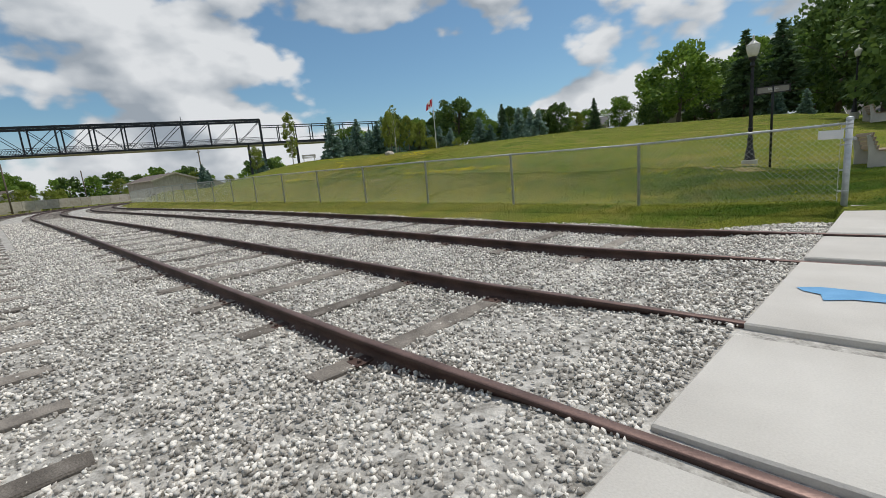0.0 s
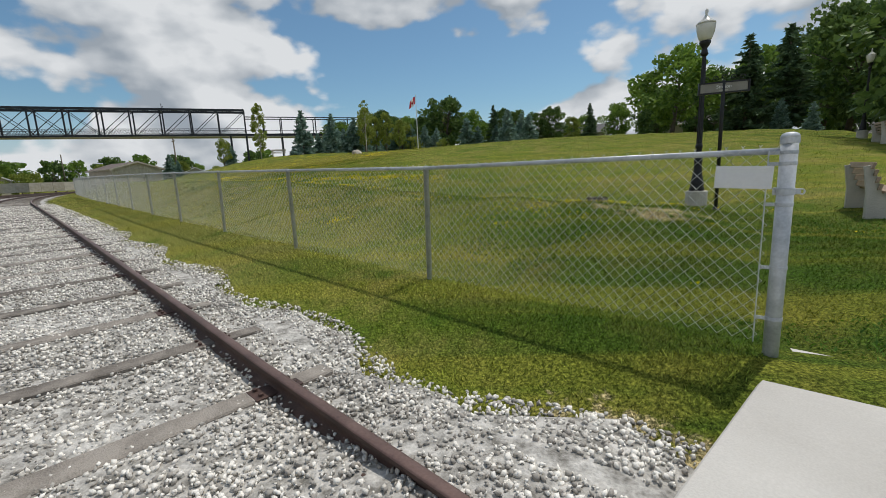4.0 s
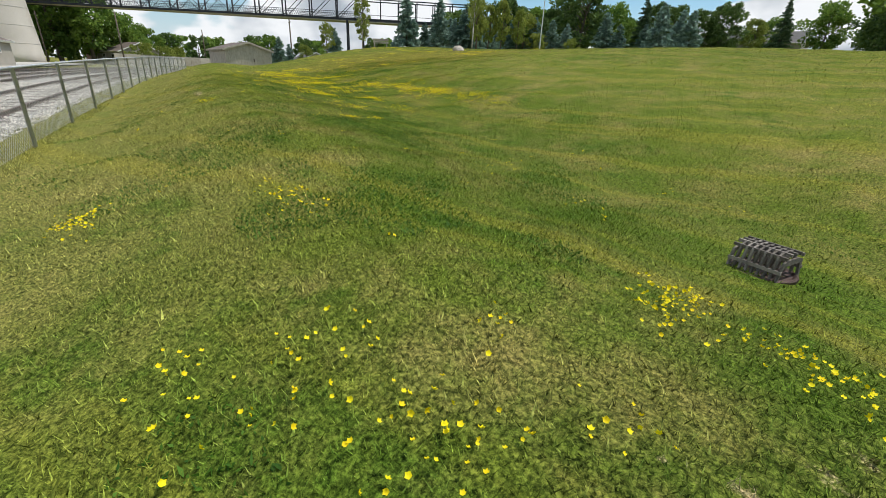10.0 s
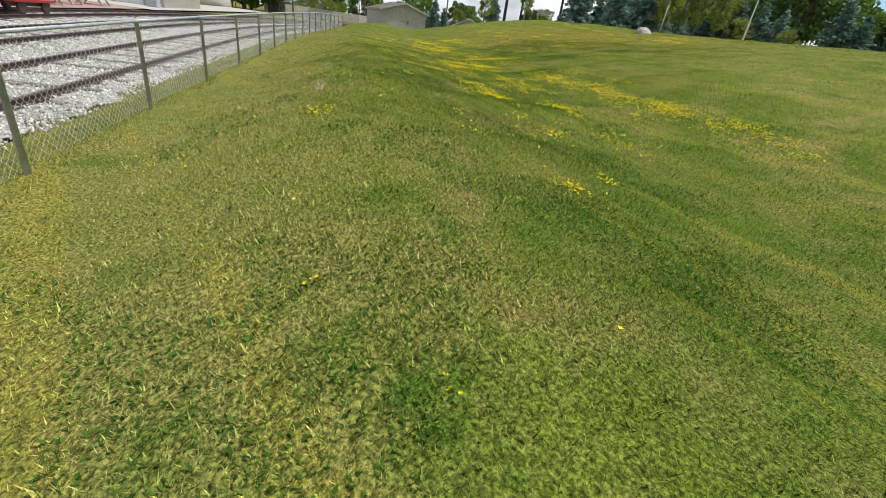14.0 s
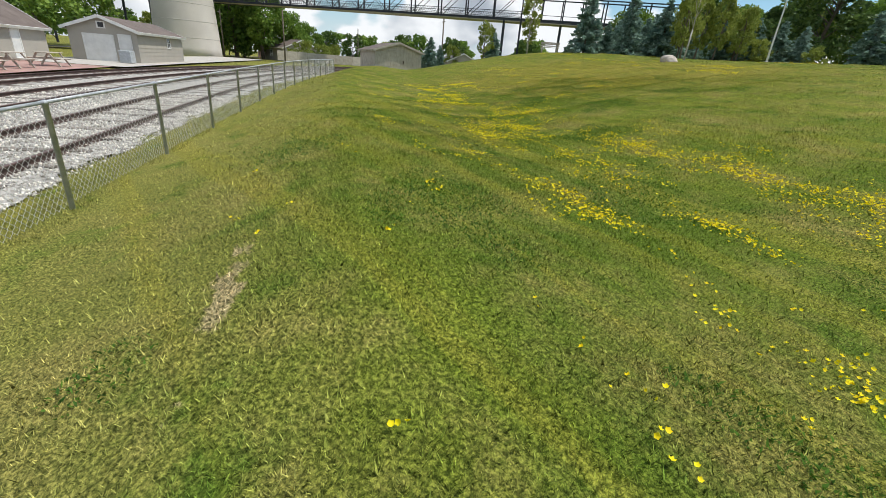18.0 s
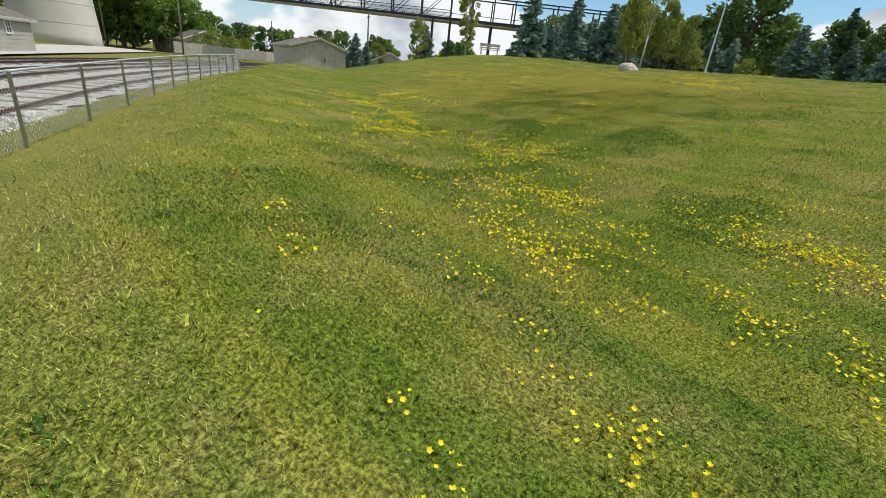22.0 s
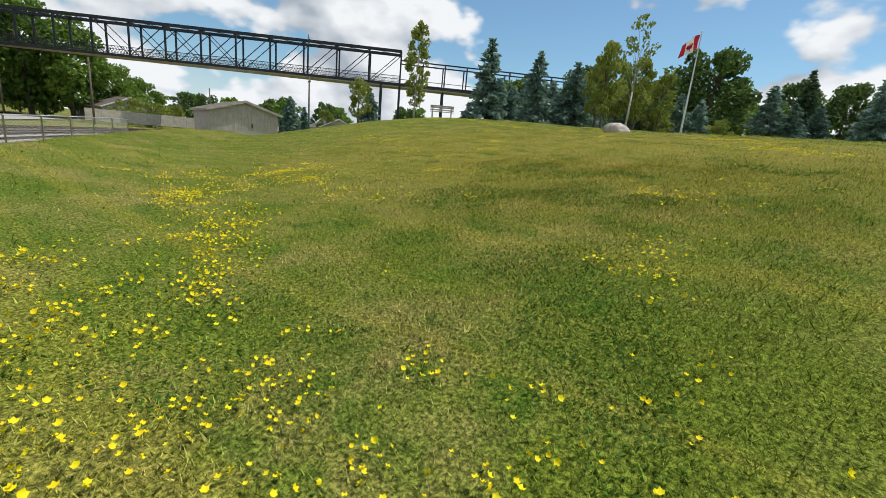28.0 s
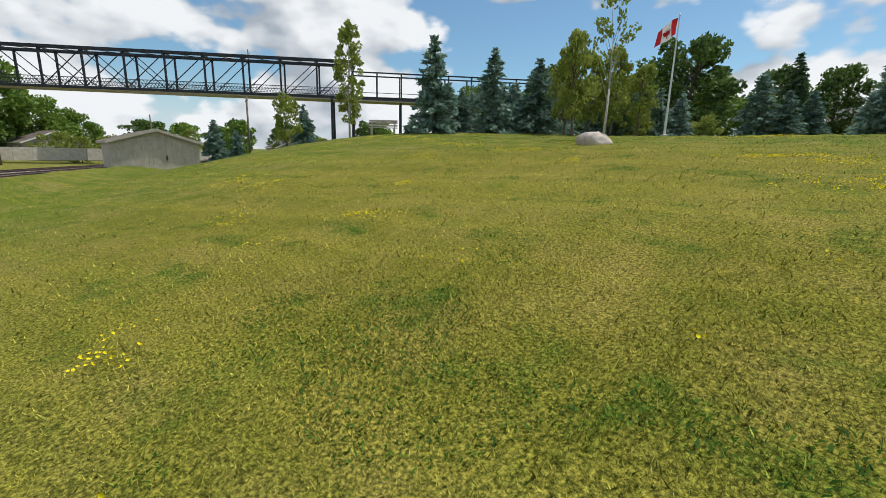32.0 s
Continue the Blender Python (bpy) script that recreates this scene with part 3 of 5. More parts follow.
def rail_mesh(n0):
    k = len(RAIL_OUTLINE)
    o = np.array(RAIL_OUTLINE)
    ss = np.repeat(S_RAIL[:, None], k, 1)
    nn = n0 + bend(ss) + o[None, :, 0]
    zz = rise(ss) - 0.152 + o[None, :, 1]
    v = to_world(ss, nn, zz).reshape(-1, 3)
    i = np.arange(len(S_RAIL) * k).reshape(-1, k)
    f = np.stack([i[:-1], np.roll(i, -1, 1)[:-1], np.roll(i, -1, 1)[1:], i[1:]], -1).reshape(-1, 4)
    me = fast_mesh("rail", v, f, RAIL)
    me.materials.append(RAIL_TOP)
    idx = np.tile(np.where((np.arange(k) >= 6) & (np.arange(k) <= 8), 1, 0), len(S_RAIL) - 1)
    me.polygons.foreach_set("material_index", idx.astype(np.int32))
    return me


def tie_mesh(seed):
    r = random.Random(seed)
    b = B()
    box(b, -0.09, 0.09, -1.28, 1.28, -0.16, 0.0, 0.012)
    bmesh.ops.subdivide_edges(b, edges=[e for e in b.edges if abs(e.verts[0].co.y - e.verts[1].co.y) > 1], cuts=3)
    for v in b.verts:
        v.co += Vector((r.uniform(-.012, .012), r.uniform(-.03, .03), r.uniform(-.008, .004)))
    return mesh_of(b, "tie", TIE)


def plate_mesh():
    b = B()
    box(b, -0.09, 0.09, -0.17, 0.17, 0, 0.016, 0.004)
    for x, y in ((-.05, -.12), (.05, .12), (-.05, .12), (.05, -.12)):
        lathe(b, [(0.016, 0.016), (0.017, 0.034), (0.010, 0.040)], 6, (x, y))
    return mesh_of(b, "tie_plate", RAIL)


TIE_AT = []
TIES = [tie_mesh(i) for i in range(4)]
TIE_PLATE = plate_mesh()


def track(label, rails, s_from, s_to, gap):
    tr = tagged(new("railway_track"), label, "railway track", "railway tracks")
    for r in rails:
        part("rail", rail_mesh(r), RAIL, tr, "rusty brown steel rail")
    c = sum(rails) / 2
    s, k = s_from, 0
    while s < s_to:
        n = c + float(bend(s))
        turn = TURN + math.degrees(math.atan(-0.0064 * max(0, s - 30)))
        z = float(rise(s)) - 0.122 + rng.uniform(-0.006, 0.008)
        if s > -1.8 - 0.071 * c or s < -6.6:
            m = Matrix.Translation(P(s, n, z)) @ pose(0, 0, 0, 0, math.degrees(math.atan(1.1 / 36 * math.exp(-max(s, 0.0) / 36))), turn + rng.uniform(-1.2, 1.2))
            tie = part("tie", TIES[k % 4], None, tr, m=m)
            TIE_AT.append((s, c))
            if -1.9 < s < 14:
                for r in rails:
                    part("tie_plate", TIE_PLATE, None, tr, m=Matrix.Translation(P(s, r, float(rise(s)) - 0.152 + 0.014)) @ pose(0, 0, 0, 0, 0, turn))
        s += gap + rng.uniform(-0.02, 0.02)
        k += 1
    return tr


track("rusty railway track on weathered wooden ties beside the fence", (6.66, 8.42), -26.9, 120, 1.27)
track("rusty railway track on weathered wooden ties in the gravel", (2.93, 4.58), -26.9, 120, 1.27)
track("rusty railway track set in paving at the station", (0.75, -0.70), -26, 120, 0.9)

# ---- chain-link fence ----
POST_GAP = 3.10
FENCE_N = 10.6


def fence_at(k):
    """Place of the fence's k-th post along the track."""
    s = -2.72 if k == 0 else 0.47 + (k - 1) * POST_GAP
    n = FENCE_N - 0.13 * math.sin(math.pi * min(max(s, 0.0), 20.0) / 20.0) + 0.0014 * max(0.0, s - 17.0) ** 2
    return s, n, G(s, n) if k else G(s, n) + 0.02


fence = tagged(new("chain_link_fence"), "galvanised chain-link fence with a top rail along the tracks", "fence", kind="structure")
b = B()
lathe(b, [(0.030, -0.15), (0.030, 1.245), (0.036, 1.245), (0.038, 1.265), (0.030, 1.285), (0.014, 1.292)], 12)
LINE_POST = mesh_of(b, "line_post", GALV, False)


def mesh_panel(length, height=1.2, pitch=0.052, r=0.0019):
    """Woven diamond wire between two posts, with twisted ends standing over the top rail."""
    cols, rows = int(length / pitch), int(height / (pitch * 0.95))
    px, pz = length / cols, height / rows
    segs = []
    for i in range(cols):
        for j in range(rows):
            x0, x1 = i * px, (i + 1) * px
            z0, z1 = j * pz, (j + 1) * pz
            if (i + j) % 2:
                segs.append((x0, z0, x1, z1, 1))
            else:
                segs.append((x1, z0, x0, z1, -1))
    for i in range(cols):
        segs.append((i * px, height, i * px + (px * 0.7 if i % 2 else -px * 0.7), height + 0.045, 1))
    s = np.array(segs)
    a = np.stack([s[:, 0], 0.004 * s[:, 4], s[:, 1]], -1)
    c = np.stack([s[:, 2], -0.004 * s[:, 4], s[:, 3]], -1)
    d = (c - a) / np.linalg.norm(c - a, axis=1, keepdims=True)
    side = np.cross(d, [0, 1, 0])
    offs = [side * r, (-side * 0.5 + np.array([0, 0.87, 0])) * r, (-side * 0.5 - np.array([0, 0.87, 0])) * r]
    v = np.stack([a + o for o in offs] + [c + o for o in offs], 1).reshape(-1, 3)
    i0 = np.arange(len(s))[:, None] * 6
    f = np.concatenate([i0 + np.array([[0, 1, 4, 3]]), i0 + np.array([[1, 2, 5, 4]]), i0 + np.array([[2, 0, 3, 5]])])
    return fast_mesh("chain_link_mesh", v, f, WIRE)


def span_matrix(a, c):
    """x from post a to post c, z up, sheared so that posts stay upright on a slope."""
    pa, pc = P(*a), P(*c)
    dx = pc - pa
    ln = math.hypot(dx.x, dx.y)
    ux = Vector((dx.x / ln, dx.y / ln, dx.z / ln))
    uy = Vector((-ux.y, ux.x, 0))
    return Matrix(((ux.x, uy.x, 0, pa.x), (ux.y, uy.y, 0, pa.y), (ux.z, 0, 1, pa.z), (0, 0, 0, 1))), ln


PANEL = mesh_panel(POST_GAP, pitch=0.052, r=0.0026)
PANEL_NEAR = mesh_panel(POST_GAP, pitch=0.048, r=0.0021)
PANEL_END = mesh_panel(3.14, pitch=0.046, r=0.0020)
POSTS = 21
for k in range(1, POSTS):
    a = fence_at(k)
    part("line_post", LINE_POST, None, fence, m=Matrix.Translation(P(*a)) @ pose(0, 0, 0, rng.uniform(-.8, .8), rng.uniform(-.8, .8), 0))
for k in range(POSTS - 1):
    a, c = fence_at(k), fence_at(k + 1)
    m, ln = span_matrix(a, c)
    b = B()
    tube(b, m @ Vector((0.03 if k == 0 else 0, 0.0, 1.265)), m @ Vector((ln, 0, 1.265)), 0.0205, 10)
    part("top_rail", b, GALV, fence, flat=False)
    panel = part("chain_link_mesh", (PANEL_NEAR if k < 5 else PANEL) if k else PANEL_END, None, fence)
    panel.matrix_basis = m @ Matrix.Translation((0.05 if k == 0 else 0, 0.030, 0.06)) if k else m @ Matrix.Translation((0.09, 0.030, 0.06)) @ Matrix.Diagonal((0.97, 1, 1, 1))
    panel.matrix_parent_inverse = Matrix.Identity(4)

# the stout end post with its bands, tension bar and gate hinge
s0, n0, z0 = fence_at(0)
end = tagged(new("fence_end_post"), "thick galvanised end post with domed cap, bands and gate hinge", "fence post")
end.matrix_basis = Matrix.Translation(P(s0 + 0.016, n0, z0)) @ pose(0, 0, 0, 0, 0, TURN)
lathe_r = 0.044
b = B()
lathe(b, [(lathe_r, -0.2), (lathe_r, 1.33)], 32)
part("post", b, GALV, end, flat=False)
b = B()
lathe(b, [(0.0475, 1.306), (0.0487, 1.310), (0.0487, 1.340), (0.0470, 1.341)], 32)
part("cap_rim", b, GALV, end)
b = B()
lathe(b, [(0.0480, 1.3405), (0.0465, 1.351), (0.041, 1.361), (0.031, 1.368), (0.018, 1.372), (0.004, 1.373)], 32)
part("cap", b, GALV, end, "domed pressed-steel cap", flat=False)
for z in (1.255, 1.190, 0.945, 0.55, 0.22):
    b = B()
    lathe(b, [(0.046, z - 0.011), (0.0475, z - 0.009), (0.0475, z + 0.009), (0.046, z + 0.011)], 24)
    box(b, -0.098, -0.040, -0.030, -0.024, z - 0.011, z + 0.011)
    tube(b, (-0.062, -0.018, z), (-0.062, -0.046, z), 0.006, 6)
    part("band", b, GALV, end, flat=True)
b = B()
box(b, -0.095, -0.090, -0.040, -0.020, 0.05, 1.27)
part("tension_bar", b, GALV, end)
b = B()
lathe(b, [(0.046, 1.002), (0.050, 1.005), (0.050, 1.041), (0.046, 1.044)], 32)
box(b, 0.046, 0.074, -0.008, 0.004, 1.006, 1.040, 0.003)
for k in range(9):
    a0, a1 = -2.6 + 0.55 * k, -2.6 + 0.55 * (k + 1)
    tube(b, (0.078 + 0.013 * math.cos(a0), -0.002, 1.022 + 0.015 * math.sin(a0)), (0.078 + 0.013 * math.cos(a1), -0.002, 1.022 + 0.015 * math.sin(a1)), 0.005, 6)
box(b, -0.062, -0.044, -0.016, -0.008, 1.000, 1.046, 0.002)
box(b, -0.062, -0.044, 0.006, 0.014, 1.000, 1.046, 0.002)
tube(b, (-0.054, -0.028, 1.023), (-0.054, 0.028, 1.023), 0.007, 6)
part("hinge", b, GALV, end)
b = B()
box(b, -0.42, -0.115, -0.046, -0.043, 1.035, 1.175, 0.001)
plate = thing("blank_sign", s0, n0, z0, label="blank white sheet-metal sign wired to the fence", category="sign")
pl = part("plate", b, PLATE, plate)
pl.matrix_basis = pose(0, 0, 0, 0, 2.0, 0)
for x in (-0.41, -0.12):
    b = B()
    tube(b, (x, -0.048, 1.155), (x, -0.028, 1.185), 0.002, 5)
    part("wire_tie", b, WIRE, plate)

# ---- lamps, signs, benches, drain ----
def lamp_post(s, n, rot=0.0):
    th = thing("street_lamp", s, n, rot=rot, label="black fluted iron lamp post with milky globe, concrete base", category="lamp post", group="park lamp posts")
    b = B()
    lathe(b, [(0.215, -0.3), (0.215, 0.335), (0.20, 0.36)], 24)
    part("concrete_base", b, CONC_OLD, th, "round cast concrete footing")
    b = B()
    lathe(b, [(0.150, 0.36), (0.150, 0.42), (0.125, 0.45), (0.135, 0.50), (0.125, 0.56), (0.10, 0.68), (0.080, 0.82), (0.070, 0.95), (0.085, 0.98), (0.085, 1.02), (0.062, 1.06), (0.056, 1.25), (0.072, 1.29), (0.072, 1.33), (0.052, 1.37)], 16)
    part("pedestal", b, BLACK, th, flat=False)
    b = B()
    prof = [(0.056, 1.37), (0.050, 2.2), (0.041, 3.0), (0.037, 3.2)]
    lathe(b, prof, 24)
    for v in b.verts:
        flute = 1.0 if round(math.atan2(v.co.y, v.co.x) / (math.pi / 12)) % 2 else 0.84
        v.co.x, v.co.y = v.co.x * flute, v.co.y * flute
    part("shaft", b, BLACK, th, "fluted tapering shaft")
    b = B()
    lathe(b, [(0.05, 3.15), (0.075, 3.19), (0.06, 3.24), (0.045, 3.30), (0.085, 3.36), (0.11, 3.42), (0.10, 3.45)], 14)
    part("collar", b, BLACK, th, flat=False)
    b = B()
    lathe(b, [(0.10, 3.45), (0.135, 3.52), (0.165, 3.63), (0.178, 3.74), (0.172, 3.78)], 20)
    part("globe", b, GLOBE, th, "milky acorn globe", flat=False)
    b = B()
    lathe(b, [(0.182, 3.775), (0.172, 3.80), (0.10, 3.86), (0.045, 3.92), (0.022, 3.96), (0.035, 4.03), (0.008, 4.08)], 20)
    part("finial", b, GLOBE, th, "pale domed cap with finial", flat=False)
    return th


lamp_post(-0.36, 17.99)
for s, n in ((-2.6, 36.8), (-7.5, 47.0), (-12.0, 58.0)):
    lamp_post(s, n)

sg = thing("trail_sign", -1.04, 16.63, rot=24, label="black post with a dark name board and scrollwork on top", category="sign")
b = B()
lathe(b, [(0.032, -0.3), (0.032, 2.30), (0.02, 2.33)], 12)
part("post", b, BLACK, sg, flat=False)
b = B()
lathe(b, [(0.075, 0), (0.07, 0.02), (0.04, 0.05), (0.034, 0.09)], 12)
part("foot", b, BLACK, sg)
b = B()
box(b, -0.37, 0.37, -0.022, 0.022, 2.13, 2.285, 0.006)
board = part("name_board", b, material("sign_board", (0.30, 0.28, 0.24), (0.23, 0.21, 0.18), 3, 60, 0.6, bump=0.05), sg, "weathered grey name board")
b = B()
for x0, x1, z0, z1 in ((-0.40, 0.40, 2.285, 2.31), (-0.40, 0.40, 2.105, 2.13), (-0.40, -0.37, 2.13, 2.285), (0.37, 0.40, 2.13, 2.285)):
    box(b, x0, x1, -0.03, 0.03, z0, z1)
part("frame", b, BLACK, sg)
for k in range(5):
    b = B()
    cx, h = -0.28 + 0.14 * k, 0.05 - 0.012 * abs(k - 2)
    for a in range(9):
        t0, t1 = a * 0.7, (a + 1) * 0.7
        r0, r1 = 0.05 - 0.004 * a, 0.05 - 0.004 * (a + 1)
        bar(b, (cx + r0 * math.cos(t0), 0, 2.335 + h + r0 * math.sin(t0)), (cx + r1 * math.cos(t1), 0, 2.335 + h + r1 * math.sin(t1)), 0.012)
    part("scroll", b, BLACK, sg)


def lettering(words, size, depth, mat):
    cu = bpy.data.curves.new("lettering", "FONT")
    cu.body, cu.size, cu.extrude, cu.align_x = words, size, depth, "CENTER"
    tmp = bpy.data.objects.new("lettering", cu)
    scene.collection.objects.link(tmp)
    me = bpy.data.meshes.new_from_object(tmp)
    bpy.data.objects.remove(tmp)
    me.materials.clear()
    me.materials.append(mat)
    return me


part("lettering", lettering("Station", 0.085, 0.002, WHITE), None, sg, "pale lettering", m=Matrix.Translation((0, -0.024, 2.195)) @ pose(0, 0, 0, 90, 0, 0))
b = B()
box(b, -0.07, 0.07, -0.027, -0.0225, 2.145, 2.17)
part("second_line", b, SIDING, sg, "small worn lettering")


def park_bench(s, n, rot):
    th = thing("park_bench", s, n, rot=rot, label="park bench with pale concrete ends and brown wooden slats", category="bench", group="park benches")
    for x in (-0.78, 0.78):
        b = B()
        extrude_y(b, [(-0.30, 0), (0.30, 0), (0.30, 0.42), (0.12, 0.42), (0.0, 0.40), (-0.12, 0.42), (-0.26, 0.86), (-0.36, 0.84), (-0.30, 0.40)], -0.05, 0.05)
        part("concrete_end", b, CONC_OLD, th, m=Matrix.Translation((x, 0, 0)) @ pose(0, 0, 0, 0, 0, 90))
    for k in range(4):
        b = B()
        y = -0.08 + 0.115 * k
        box(b, -0.9, 0.9, y - 0.05, y + 0.05, 0.425, 0.465, 0.006)
        part("seat_slat", b, WOOD, th)
    for k in range(4):
        b = B()
        box(b, -0.9, 0.9, -0.05, 0.05, -0.02, 0.02, 0.006)
        part("back_slat", b, WOOD, th, m=Matrix.Translation((0, -0.16 - 0.035 * k, 0.52 + 0.11 * k)) @ pose(0, 0, 0, 75, 0, 0))
    return th


park_bench(-3.2, 17.6, -80)
park_bench(-3.4, 33.0, -80)

dr = thing("drain_grate", 1.35, 16.8, scale=0.70, label="rusty domed iron grate over a drain in the grass", category="drain grate")
b = B()
lathe(b, [(0.36, -0.10), (0.36, 0.03), (0.33, 0.05), (0.30, 0.03)], 20)
part("rim", b, RAIL, dr)
for k in range(9):
    x = -0.26 + 0.065 * k
    h = 0.34 if abs(x) < 0.24 else 0.27
    b = B()
    extrude_y(b, [(-0.27, 0.0), (-0.21, h * 0.9), (-0.12, h), (0.12, h), (0.21, h * 0.9), (0.27, 0.0), (0.23, 0.0), (0.17, h * 0.75), (-0.17, h * 0.75), (-0.23, 0.0)], -0.012, 0.012)
    part("grate_bar", b, TIE, dr, m=Matrix.Translation((x, 0, 0)) @ pose(0, 0, 0, 0, 0, 90))
for y, z in ((-0.19, 0.30), (-0.10, 0.33), (0.0, 0.33), (0.10, 0.33), (0.19, 0.30), (-0.235, 0.14), (0.235, 0.14)):
    b = B()
    box(b, -0.28, 0.28, y - 0.014, y + 0.014, z - 0.02, z + 0.015)
    part("cross_bar", b, TIE, dr)

# ---- flagpole, boulder, bench frame on the knoll ----
fp = thing("flagpole", 46.5, 52.7, label="tall white flagpole with a drooping red and white flag", category="flagpole")
b = B()
lathe(b, [(0.09, -0.3), (0.085, 0.3), (0.06, 4.0), (0.035, 7.95), (0.05, 7.98), (0.06, 8.05), (0.04, 8.11)], 12)
part("pole", b, WHITE, fp, flat=False)
b = B()
lathe(b, [(0.28, -0.3), (0.28, 0.12), (0.12, 0.18)], 14)
part("footing", b, CONC_OLD, fp)


def flag_strip(x0, x1, mat, label):
    b = B()
    cols, rows = 6, 8
    grid = []
    for i in range(cols + 1):
        col = []
        for j in range(rows + 1):
            u, v = x0 + (x1 - x0) * i / cols, j / rows
            x = 1.7 * u
            drop = 0.55 * u ** 1.3
            y = 0.13 * math.sin(5.2 * u + 2.0 * v) + 0.05 * math.sin(11 * u)
            col.append(b.verts.new((x, y, 7.85 - 1.05 * v - drop)))
        grid.append(col)
    for i in range(cols):
        for j in range(rows):
            b.faces.new((grid[i][j], grid[i][j + 1], grid[i + 1][j + 1], grid[i + 1][j]))
    ob = part("flag_cloth", b, mat, fp, label, flat=False)
    ob.matrix_basis = pose(0, 0, 0, 0, 0, 176)
    return ob


flag_strip(0.03, 0.27, FLAG_RED, "red band")
flag_strip(0.27, 0.75, FLAG_WHITE, "white middle of the flag")
flag_strip(0.75, 1.0, FLAG_RED, "red band")
b = B()
leaf = [(0, .42), (.07, .27), (.16, .31), (.13, .12), (.27, .20), (.30, .10), (.36, .06), (.22, -.08), (.25, -.17), (.03, -.14), (.02, -.34), (-.02, -.34), (-.03, -.14), (-.25, -.17), (-.22, -.08), (-.36, .06), (-.30, .10), (-.27, .20), (-.13, .12), (-.16, .31), (-.07, .27)]
for yy in (0.16, -0.16):
    vs = [b.verts.new((0.87 + x * 1.0, 0.13 * math.sin(5.2 * (0.87 + x) / 1.7 + 1.0) + 0.05 * math.sin(11 * (0.87 + x) / 1.7) + (0.02 if yy > 0 else -0.02), 7.05 + z * 1.0 - 0.3 * x)) for x, z in leaf]
    b.faces.new(vs)
part("maple_leaf", b, FLAG_RED, fp, "red leaf emblem", m=pose(0, 0, 0, 0, 0, 176))

bo = thing("boulder", 38.2, 35.85, scale=0.62, label="pale weathered boulder on the grass", category="boulder")
b = B()
bmesh.ops.create_icosphere(b, subdivisions=4, radius=1.0)
for v in b.verts:
    p = v.co
    d = 1 + 0.30 * noise.noise(p * 1.1 + Vector((3, 1, 2))) + 0.10 * noise.noise(p * 3.1)
    v.co = Vector((p.x * 1.15 * d * (1.0 - 0.25 * max(0.0, p.z)), p.y * 0.75 * d, max(-0.35, p.z * 0.70 * d) + 0.05))
part("rock", b, ROCK, bo, flat=False)

bf = thing("bench_frame", 54.8, 34.5, rot=60, label="plain grey timber bench with a backrest on the knoll", category="bench")
for x in (-0.75, 0.75):
    b = B()
    bar(b, (x, 0.18, 0), (x, 0.24, 0.95), 0.09)
    bar(b, (x, -0.22, 0), (x, -0.22, 0.42), 0.09)
    bar(b, (x, -0.26, 0.42), (x, 0.22, 0.42), 0.07)
    part("leg", b, BOARDS, bf)
for z in (0.62, 0.80, 0.92):
    b = B()
    box(b, -0.95, 0.95, 0.14, 0.18, z - 0.06, z + 0.05, 0.006)
    part("back_slat", b, BOARDS, bf)
for y in (-0.2, -0.06, 0.08):
    b = B()
    box(b, -0.95, 0.95, y - 0.06, y + 0.06, 0.44, 0.48, 0.006)
    part("seat_slat", b, BOARDS, bf)

# ---- footbridge ----
bridge = tagged(new("footbridge"), "long dark steel truss footbridge high over the tracks", "footbridge")
BR_A, BR_B = (116.4, -14.0), (93.4, 45.95)
BDIR = (P(*BR_B) - P(*BR_A))
BLEN = BDIR.length
BANG = math.degrees(math.atan2(BDIR.y, BDIR.x))
bridge.matrix_basis = Matrix.Translation(P(*BR_A, 0)) @ pose(0, 0, 0, 0, 0, BANG)
Z0, HIGH, HALF, PANEL_L = 10.85, 4.95, 1.7, 5.03
first = 3.8
count = 12


def bridge_z(x):
    return Z0 + 0.006 * x


